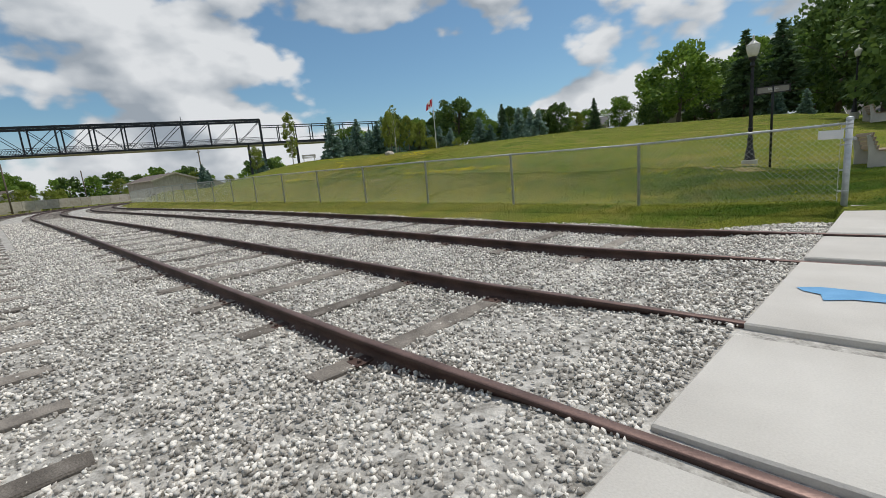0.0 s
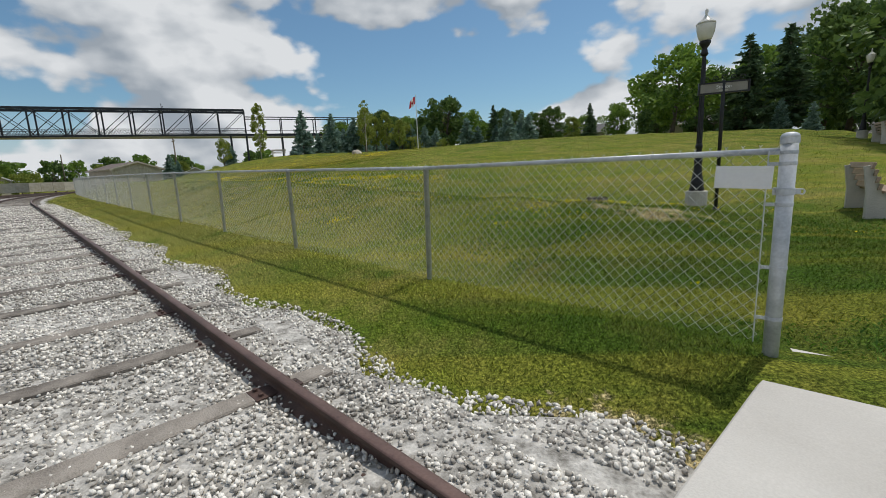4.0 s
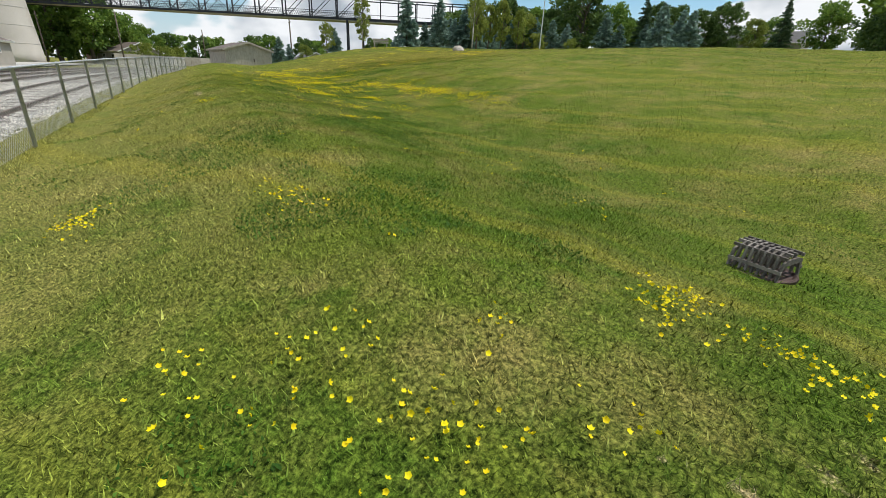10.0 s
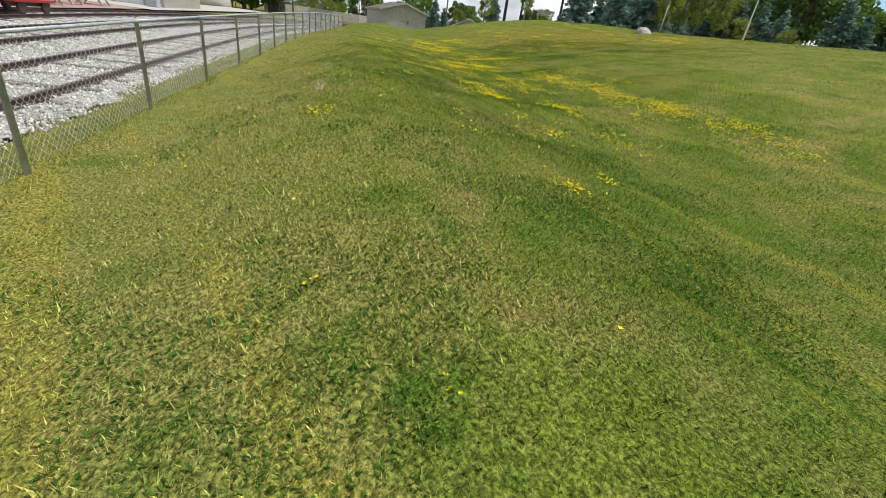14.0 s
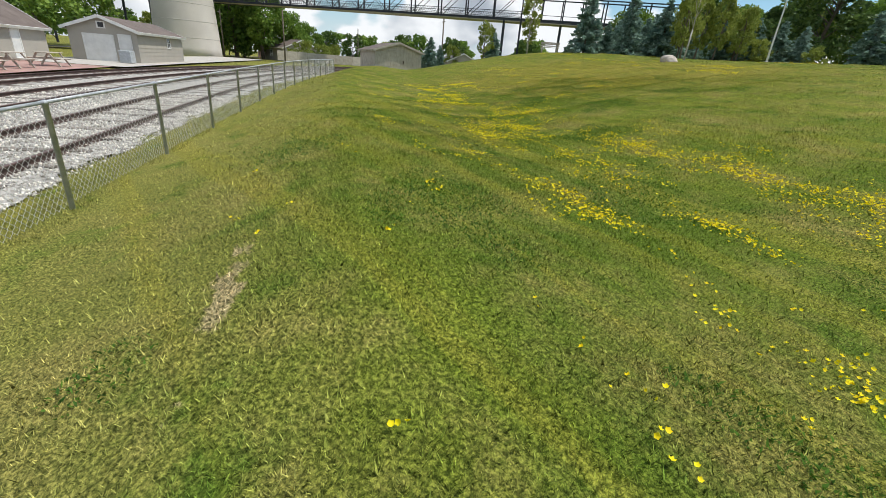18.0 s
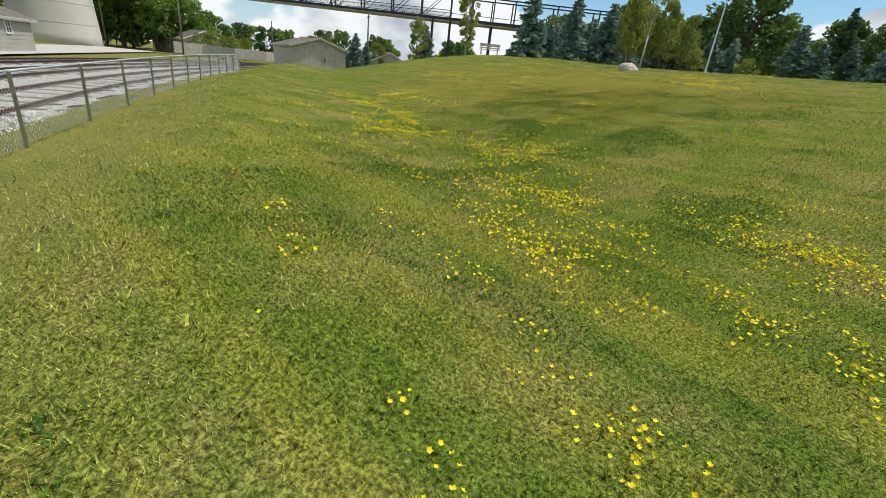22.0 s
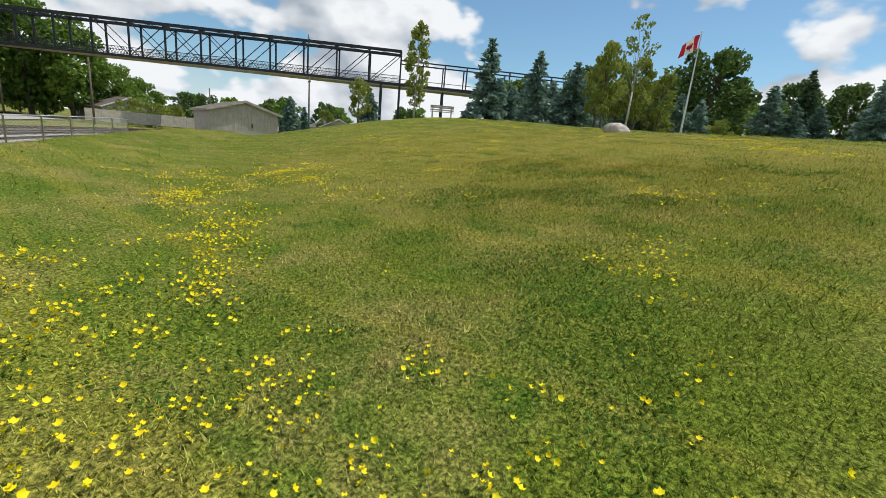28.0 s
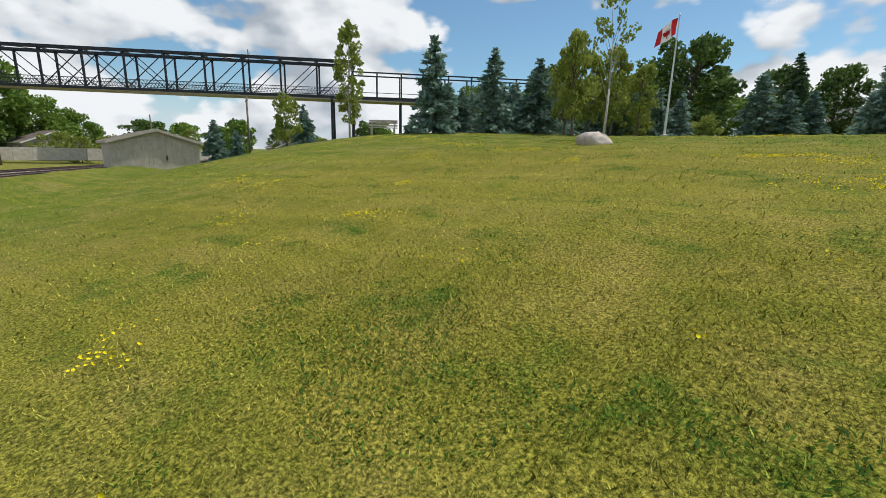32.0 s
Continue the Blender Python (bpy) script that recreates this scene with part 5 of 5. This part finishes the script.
def spruce(h, rad, seed, mat, tiers=22, per=9, needles=46, size=0.11):
    """Straight trunk with whorls of drooping boughs, wide below and narrow above."""
    r = np.random.default_rng(seed)
    pts, outs, segs = [], [], [((0, 0, -0.3), (0, 0, h * 0.98), 0.018 * h, 0.003 * h)]
    for t in range(tiers):
        f = (t + 0.4) / tiers
        z = h * (0.04 + 0.94 * f ** 0.92)
        ln = rad * (1 - f) ** 0.85 * r.uniform(0.85, 1.12) + 0.10
        for k in range(max(4, int(per * (1 - 0.5 * f)))):
            a = r.uniform(0, 2 * math.pi)
            l2 = ln * r.uniform(0.72, 1.15)
            up = 0.10 + 0.5 * f
            m = max(7, int(needles * l2 / rad))
            u = r.uniform(0.12, 1.0, m)
            wide = 0.26 * l2 * (1.08 - u)
            sx = r.normal(size=m) * wide * 0.6
            x = u * l2
            zz = z + x * (up - 0.42 * u) * 0.55 - r.uniform(0, 0.10, m) * l2
            ca, sa = math.cos(a), math.sin(a)
            pts.append(np.stack([x * ca - sx * sa, x * sa + sx * ca, zz], -1))
            outs.append(np.tile([ca, sa, -0.10], (m, 1)) + np.stack([-sa * sx, ca * sx, 0 * sx], -1) / (wide[:, None] + 0.05) * 0.6)
            if t % 2 == 0:
                segs.append(((0, 0, z), (l2 * 0.8 * ca, l2 * 0.8 * sa, z + l2 * 0.05), 0.004 * h, 0.0015 * h))
    pts, outs = np.concatenate(pts), np.concatenate(outs)
    outs /= np.linalg.norm(outs, axis=1, keepdims=True)
    return branch_mesh("trunk", segs, BARK), card_mesh("crown", pts, size, size * 2.4, r, mat, out=outs)


def plant(kind, s, n, meshes, scale=1.0, label="", category="tree", group="", z=None, wide=1.0):
    th = thing(kind, s, n, z=(G(s, n) - 0.05 if z is None else z), rot=float(rng.uniform(0, 360)), label=label, category=category, group=group)
    th.scale = (scale * wide, scale * wide, scale)
    part("trunk", meshes[0], None, th)
    part("crown", meshes[1], None, th)
    return th


SPR = [spruce(6.0, 2.0, i, SPRUCE) for i in range(4)]
FIRS = [spruce(11.0, 2.7, 10 + i, FIR, 26, 9, 50, 0.15) for i in range(2)]
MAPLE = [deciduous(10, 4.2, 20 + i, LEAF, 60, 80, 0.19) for i in range(3)]
DARK = [deciduous(12, 4.8, 30 + i, LEAF_DARK, 70, 85, 0.20, low=0.10) for i in range(3)]
LIGHT = [deciduous(9, 3.0, 40 + i, LEAF_LIGHT, 50, 60, 0.16) for i in range(2)]
BIRCHES = [deciduous(9, 1.35, 50 + i, LEAF_LIGHT, (80, 34)[i], (40, 16)[i], 0.10, bark=BIRCH, low=(0.14, 0.45)[i], stout=0.42) for i in range(2)]
FAR = [deciduous(11, 4.5, 70 + i, (LEAF, LEAF_DARK, LEAF)[i], 46, 26, 0.36, low=0.10) for i in range(3)]
BUSH = [deciduous(3.2, 1.9, 60 + i, LEAF_LIGHT, 40, 50, 0.10, low=0.04) for i in range(2)]

# the birch and the row of blue spruces on the knoll
plant("birch_tree", 56.0, 32.6, BIRCHES[0], 0.80, "slender young birch with sparse pale leaves", group="birches", wide=0.9)
plant("birch_tree", 40.0, 38.4, BIRCHES[1], 0.66, "slender young birch with sparse pale leaves", group="birches", wide=0.9)
for s, n, sc, wd in ((51.5, 36.5, 0.97, 0.95), (53.5, 39.9, 0.50, 1.1), (51.0, 40.7, 0.92, 0.95), (50.0, 43.7, 0.84, 1.1), (52.0, 46.6, 0.76, 1.0), (53.0, 43.9, 0.62, 1.0),
                     (45.0, 62.3, 0.84, 1.15), (43.5, 63.4, 0.60, 1.2), (44.0, 69.0, 0.66, 1.2), (38.0, 64.0, 0.92, 1.1), (36.0, 67.0, 0.8, 1.2), (39.5, 70.0, 0.9, 1.2)):
    plant("spruce_tree", s, n, SPR[rng.integers(4)], sc, "dense blue-green spruce with drooping boughs", group="blue spruces", wide=wd)
plant("fir_tree", 46.5, 71.5, FIRS[0], 0.70, "tall dark fir behind the spruces", group="edge of the wood")
for s, n, sc, wd in ((46.0, 42.9, 0.62, 0.6), (46.6, 44.8, 0.50, 0.65), (46.0, 46.2, 0.55, 0.62), (45.5, 48.2, 0.46, 0.7), (47.5, 43.7, 0.56, 0.6), (61, 29.5, 0.42, 0.8), (53.5, 55.5, 0.55, 1.0)):
    plant("young_tree", s, n, LIGHT[rng.integers(2)], sc, "loose light-green young tree", group="young trees", wide=wd)
plant("maple_tree", 53.5, 66.0, DARK[0], 0.80, "dense dark broad tree behind the flagpole", group="edge of the wood", z=G(53.5, 66.0) - 0.5, wide=1.1)
for s, n, sc in ((71.5, 25.4, 0.72), (76, 27.6, 0.62), (64, 31.5, 0.60), (80, 26.0, 0.55)):
    plant("spruce_tree", s, n, SPR[rng.integers(4)], sc, "small blue-green spruce at the foot of the knoll", group="small spruces")
for s, n, sc in ((51.5, 56.5, 0.7), (54, 60, 0.7), (46.5, 58, 0.5)):
    plant("bush", s, n, BUSH[rng.integers(2)], sc, "leafy green bush below the spruces", category="bush", group="bushes")

# trees between the bridge's end and the flagpole
for k in range(4, 16):
    f = k / 15
    s, n = 90 - 30 * f + rng.uniform(-2, 2), 54 + 22 * f + rng.uniform(-2, 3)
    kind = (MAPLE, DARK, LIGHT, MAPLE)[k % 4]
    plant("maple_tree", s, n, kind[k % len(kind)], float(rng.uniform(0.62, 0.82)), "mid-green leafy tree behind the spruces", group="trees behind the spruces", wide=1.15)
for k in range(9):
    plant("spruce_tree", 60 - 1.2 * k + rng.uniform(-1, 1), 44.5 + 2.0 * k + rng.uniform(-1, 1), SPR[k % 4], float(rng.uniform(0.65, 0.85)), "blue-green spruce in the row on the knoll", group="blue spruces", wide=1.15)

# the wood behind the lawn
wood = []


def f2(s):
    """The wood stands taller towards the footpath."""
    return float(smooth((45 - s) / 45))


for k in range(15):
    f = k / 14
    wood.append((66 - 66 * f + rng.uniform(-3, 3), 60 + 22 * math.sin(f * 2.2) + rng.uniform(-2, 4)))
for k, (s, n) in enumerate(wood):
    kind = (DARK, DARK, FIRS, MAPLE, DARK)[k % 5]
    plant("fir_tree" if kind is FIRS else "maple_tree", s, n, kind[k % len(kind)], float(rng.uniform(0.52, 0.72)) * (0.74 + 0.75 * f2(s)), "dark fir at the edge of the wood" if kind is FIRS else "broad leafy tree at the edge of the wood", group="edge of the wood")
for k in range(26):
    f = k / 25
    s, n = 75 - 110 * f + rng.uniform(-4, 4), 72 + 28 * math.sin(f * 2.4) + rng.uniform(-6, 8)
    kind = (MAPLE, DARK, FIRS, LIGHT, MAPLE)[k % 5]
    plant("fir_tree" if kind is FIRS else "maple_tree", s, n, kind[k % len(kind)], float(rng.uniform(0.70, 0.98)) * (0.72 + 0.68 * f2(s)), "tall fir deep in the wood" if kind is FIRS else "tall leafy tree deep in the wood", group="the wood")
# dark trees at the top of the path
for s, n, sc in ((-4.5, 62, 0.95), (-10, 56, 1.05), (-9.5, 44, 0.9), (-14, 50, 1.1), (-1, 68, 1.0), (-17, 40, 1.05), (-5.6, 35.2, 0.80)):
    plant("maple_tree", s, n, DARK[rng.integers(3)], sc, "dark broad tree beside the footpath", group="trees by the path")
for s, n, sc in ((3.5, 60, 0.5), (1.0, 58, 0.42), (-5.5, 52, 0.5), (8.5, 62, 0.4)):
    plant("spruce_tree", s, n, SPR[rng.integers(4)], sc, "small light-green conifer on the lawn", group="small conifers")
plant("maple_tree", 13.0, 60.0, MAPLE[0], 0.86, "large round leafy tree on the lawn's edge", group="edge of the wood", wide=1.12)
plant("fir_tree", 6.5, 61.0, FIRS[0], 0.86, "tall dark fir at the lawn's edge", group="edge of the wood", wide=1.2)
plant("fir_tree", 3.5, 62.5, FIRS[1], 0.92, "tall dark fir at the lawn's edge", group="edge of the wood", wide=1.2)
# trees across the tracks
for s, n, sc in ((124, -9.0, 1.85), (125, -3.6, 1.55), (131, -16.0, 1.7), (131, 1.5, 1.0), (136, 6.0, 0.85), (100, -28, 1.2), (86, -26, 1.1), (74, -24, 1.1), (64, -24, 1.2), (54, -26, 1.1), (46, -28, 1.1), (40, -24, 1.0), (30, -30, 1.1), (20, -30, 1.1)):
    plant("maple_tree", s, n, MAPLE[rng.integers(3)], sc, "large leafy tree across the tracks", group="trees across the tracks")
for k in range(24):
    f = k / 23
    s, n = 125 + rng.uniform(-6, 30), -34 + 105 * f + rng.uniform(-4, 4)
    plant("maple_tree", s, n, (FAR[0], LIGHT[0], FAR[1])[k % 3], float(rng.uniform(0.5, 0.85)), "leafy tree among the far houses", group="far trees", z=float(rise(115)))
for k in range(40):
    a = math.radians(-95 + 215 * k / 39)
    s, n = 40 + 230 * math.cos(a), 20 + 230 * math.sin(a)
    plant("maple_tree", s + rng.uniform(-25, 25), n + rng.uniform(-25, 25), FAR[k % 3], float(rng.uniform(0.9, 1.4)), "distant leafy tree on the horizon", group="horizon trees", z=2.0, wide=1.3)
for s, n, sc in ((118, 6, 1.3), (110, 10, 1.1), (121, 12, 1.2), (14, -20, 1.4), (5, -22, 1.5), (-4, -18, 1.4)):
    plant("bush", s, n, BUSH[rng.integers(2)], sc, "dense green bush near the far houses", category="bush", group="far bushes")

# utility poles
for s, n in ((112, -9), (99, 4), (86, 30), (130, 18)):
    up = thing("utility_pole", s, n, label="thin wooden utility pole with a crossarm", category="utility pole", group="utility poles")
    b = B()
    lathe(b, [(0.14, -0.3), (0.10, 8.5)], 8)
    part("pole", b, BARK, up, flat=False)
    b = B()
    box(b, -0.9, 0.9, -0.05, 0.05, 7.9, 8.02)
    part("crossarm", b, BARK, up)

# ---- loose ballast stones ----
def stones(name, count, pick, size, label, mat):
    """Faceted pebbles lying on the bed, all in one mesh."""
    s, n = pick(count)
    on_tie = np.zeros(len(s), bool)
    for ts, tc in TIE_AT:
        on_tie |= (np.abs(s - ts) < 0.095) & (np.abs(n - bend(s) - tc) < 1.25)
    keep = (~on_tie | (rng.uniform(0, 1, len(s)) < 0.40)) & (s > -1.95 - 0.071 * n)
    s, n = s[keep], n[keep]
    k = len(s)
    z = rise(s) - 0.150 + 0.006 + heap(s, n)
    base = np.array([[1, 0, 0], [0.35, 0.9, 0.1], [-0.75, 0.65, -0.05], [-0.8, -0.6, 0.1], [0.35, -0.95, 0], [0.15, 0.1, 0.72], [-0.1, -0.1, -0.6]])
    faces = np.array([[0, 1, 5], [1, 2, 5], [2, 3, 5], [3, 4, 5], [4, 0, 5], [1, 0, 6], [2, 1, 6], [3, 2, 6], [4, 3, 6], [0, 4, 6]])
    r = size * rng.uniform(0.5, 1.45, k)
    ax = rng.normal(size=(k, 4))
    ax /= np.linalg.norm(ax, axis=1, keepdims=True)
    w, x, y, q = ax.T
    rot = np.stack([np.stack([1 - 2 * (y * y + q * q), 2 * (x * y - w * q), 2 * (x * q + w * y)], -1), np.stack([2 * (x * y + w * q), 1 - 2 * (x * x + q * q), 2 * (y * q - w * x)], -1), np.stack([2 * (x * q - w * y), 2 * (y * q + w * x), 1 - 2 * (x * x + y * y)], -1)], 1)
    shape = base[None] * np.stack([np.ones(k), rng.uniform(0.6, 1, k), rng.uniform(0.6, 1, k)], -1)[:, None, :] * rng.uniform(0.8, 1.2, (k, 7, 1))
    v = np.einsum("kij,kvj->kvi", rot, shape) * r[:, None, None]
    c = to_world(s, n, z + rng.uniform(0, 0.012, k))
    v = (v + c[:, None, :]).reshape(-1, 3)
    f = (np.arange(k)[:, None, None] * 7 + faces[None]).reshape(-1, 3)
    return tagged(new(name, fast_mesh(name, v, f, mat)), label, "gravel", kind="stuff")


def near_bed(count):
    s = -3.0 + 16.0 * rng.uniform(0, 1, count) ** 1.6
    n = rng.uniform(-0.6, 9.35, count) + 0.0
    return s, n + 0.16 * np.sin(1.9 * s) * (n > 8.9)


def far_bed(count):
    return rng.uniform(12, 32, count), rng.uniform(1.5, 9.4, count)


stones("ballast_stones", 105000, near_bed, 0.0185, "loose pale crushed stones on the track bed", STONE)
stones("ballast_stones", 26000, far_bed, 0.028, "loose pale crushed stones further along the track bed", STONE)

# ---- grass blades, clover and flowers along the walk ----
LINE = np.array([(-4.4, 10.2), (-2.6, 12.6), (-0.6, 13.9), (3.0, 14.0), (7.0, 14.0), (11.0, 14.3), (15.0, 14.8), (18.5, 15.4), (21.5, 17.0), (24.0, 19.6), (26.5, 22.3), (29.5, 25.6)])


def along(count, left, right):
    """Places beside the line walked, evenly strewn from left to right of it."""
    seg = np.diff(LINE, axis=0)
    ln = np.linalg.norm(seg, axis=1)
    pick = rng.choice(len(seg), count, p=ln / ln.sum())
    u = rng.uniform(-0.1, 1.1, count)[:, None]
    across = np.stack([-seg[:, 1], seg[:, 0]], -1) / ln[:, None]
    c = LINE[pick] + seg[pick] * u + across[pick] * (left + (right - left) * rng.uniform(0, 1, count))[:, None]
    c = c + rng.normal(size=c.shape) * (right - left) * 0.10
    return c[:, 0], c[:, 1]


def tuft_noise(s, n, scale, off):
    return np.sin(s * scale + off + 1.3 * np.sin(n * scale * 0.7)) * np.sin(n * scale * 1.13 - off + 1.1 * np.sin(s * scale * 0.6))


def blades(name, s, n, height, width, mat, label, lean=0.55, leafy=False):
    ok = (n - bend(s) > 9.0 + 0.15 * np.sin(2.2 * s) + 0.55 * rng.uniform(0, 1, len(s)) ** 0.5) & ~((s < -1.95 - 0.071 * n) & (s > -6.6) & (n < 10.9)) & ~((((s + 0.80) / 0.70) ** 2 + ((n - 14.45) / 0.30) ** 2 < 1) & (rng.uniform(0, 1, len(s)) < 0.75)) & ~((s < -3.85) & (s > -6.35))
    s, n = s[ok], n[ok]
    k = len(s)
    h = height * rng.uniform(0.5, 1.35, k)
    a = rng.uniform(0, 2 * math.pi, k)
    base = to_world(s, n, np.maximum(land_z(s, n), np.where(n - bend(s) < 9.7, rise(s) - 0.155, -9.0)) - 0.004)
    side = np.stack([np.cos(a), np.sin(a), np.zeros(k)], -1) * (width * rng.uniform(0.6, 1.3, k))[:, None]
    la = rng.uniform(0, 2 * math.pi, k)
    tip = np.stack([np.cos(la) * lean * h, np.sin(la) * lean * h, h], -1) * rng.uniform(0.5, 1.1, (k, 1))
    if leafy:
        mid = tip * np.array([0.35, 0.35, 0.62])
        v = np.stack([base, base + mid + side, base + tip, base + mid - side], 1).reshape(-1, 3)
        f = np.arange(k * 4).reshape(-1, 4)
    else:
        v = np.stack([base + side, base + tip, base - side], 1).reshape(-1, 3)
        f = np.arange(k * 3).reshape(-1, 3)
    return tagged(new(name, fast_mesh(name, v, f, mat)), label, "grass", kind="stuff")


s, n = along(680000, -2.1, 2.6)
blades("grass_blades", s, n, 0.031, 0.0025, BLADES, "short mown grass blades, green and straw-coloured", 0.75)
s, n = along(420000, -3.4, 7.5)
blades("grass_blades", s, n, 0.040, 0.0046, BLADES, "mown grass blades further out on the lawn", 0.7)
s, n = rng.uniform(-3, 52, 130000), rng.uniform(11, 46, 130000)
blades("grass_blades", s, n, 0.055, 0.0085, BLADES, "grass tufts over the whole hillside", 0.7)
s = rng.uniform(-2.6, 40, 90000)
n = 8.95 + 1.75 * rng.uniform(0, 1, 90000) + bend(s)
blades("grass_blades", s, n, 0.05, 0.004, BLADES, "ragged grass along the foot of the fence", 0.7)

s, n = along(230000, -2.4, 4.0)
keep = tuft_noise(s, n, 1.15, 2.0) + 0.5 * tuft_noise(s, n, 2.9, 0.4) > 0.45
s, n = s[keep], n[keep]
blades("clover", s, n, 0.030, 0.0075, CLOVER, "low dark green clover in patches", 1.1, True)


def flowers(cs, cn, per, reach=0.06, big=1.0):
    """Umbels of small yellow flowers, a few heads round each centre."""
    sel = (cn > 11.4) & ~((cs < -3.8) & (cs > -6.4))
    cs, cn = cs[sel], cn[sel]
    num = rng.integers(2, per, len(cs))
    s = np.repeat(cs, num) + rng.normal(size=num.sum()) * reach
    n = np.repeat(cn, num) + rng.normal(size=num.sum()) * reach
    k = len(s)
    z = land_z(s, n) + rng.uniform(0.035, 0.07, k)
    c = to_world(s, n, z)
    r = rng.uniform(0.009, 0.0165, k) * big
    tilt = rng.normal(size=(k, 3)) * 0.5 + np.array([0, 0, 1.0])
    tilt /= np.linalg.norm(tilt, axis=1, keepdims=True)
    e1 = np.cross(tilt, [1.0, 0.2, 0])
    e1 /= np.linalg.norm(e1, axis=1, keepdims=True)
    e2 = np.cross(tilt, e1)
    ang = np.arange(10) * math.pi / 5
    rad = np.where(np.arange(10) % 2, 0.78, 1.0)
    v = c[:, None, :] + r[:, None, None] * (e1[:, None, :] * (np.cos(ang) * rad)[None, :, None] + e2[:, None, :] * (np.sin(ang) * rad)[None, :, None] + tilt[:, None, :] * np.where(np.arange(10) % 2, 0.0, 0.45)[None, :, None])
    mid = c[:, None, :] - r[:, None, None] * 0.3 * tilt[:, None, :]
    v = np.concatenate([v, mid], 1).reshape(-1, 3)
    idx = np.stack([np.full(10, 10), np.arange(10), (np.arange(10) + 1) % 10], -1)
    f = (np.arange(k)[:, None, None] * 11 + idx[None]).reshape(-1, 3)
    return tagged(new("yellow_flowers", fast_mesh("yellow_flowers", v, f, YELLOW)), "small yellow trefoil flowers scattered in clusters in the grass", "flowers", kind="stuff")


def drifts(count, s0, s1, n0, n1, size, heads, lie=0.45):
    """Drifts of flowers lying along the mown lines of the slope."""
    cs, cn = rng.uniform(s0, s1, count), rng.uniform(n0, n1, count)
    k = rng.integers(max(2, heads // 3), heads, count)
    a, c = np.repeat(cs, k), np.repeat(cn, k)
    return a + rng.normal(size=len(a)) * size, c + rng.normal(size=len(a)) * size * lie


# dense drifts on the hillside, thinner ones beside the berm, a few clusters by the drain
for fs, fn, run, much in ((13.2, 20.4, 0.7, 70), (15.3, 20.0, 0.8, 80), (17.6, 19.4, 0.8, 80), (20.2, 18.0, 0.8, 80), (16.4, 18.0, 0.6, 45), (14.4, 16.6, 0.5, 50), (13.8, 18.1, 0.35, 35), (18.8, 16.8, 0.7, 45),
                          (22.5, 19.0, 0.9, 60), (25.0, 17.2, 0.8, 50), (27.1, 18.0, 0.8, 60), (30.5, 17.7, 0.7, 60), (33.0, 19.5, 0.8, 50), (11.6, 20.7, 0.7, 60), (28.5, 30.7, 0.9, 55), (31.0, 33.5, 1.0, 60), (26.2, 23.7, 0.4, 14),
                          (1.0, 15.1, 0.20, 20), (0.2, 15.1, 0.18, 14), (-0.75, 14.95, 0.08, 6), (0.6, 13.25, 0.32, 14), (1.6, 12.9, 0.30, 8), (4.5, 11.95, 0.2, 12), (3.6, 13.5, 0.2, 8), (10.5, 13.2, 0.14, 10), (8.8, 15.7, 0.12, 12)):
    a = rng.normal(size=(much, 2))
    flowers(fs + a[:, 0] * run, fn + a[:, 1] * run * (0.38 if fs > 5 else 0.8), 12, 0.09, 1.15 if fs > 11 else 0.9)
flowers(*drifts(60, 11, 34, 15.4, 21.0, 0.34, 16), 7, 0.09, 1.1)
flowers(*drifts(26, 8, 24, 14.2, 16.6, 0.14, 6), 6)
flowers(*drifts(12, 24, 42, 20, 31, 0.30, 14), 8)
flowers(*drifts(16, 34, 52, 24, 46, 0.9, 50), 9, 0.12)
flowers(*along(150, -1.6, 4.5), 4, 0.04)
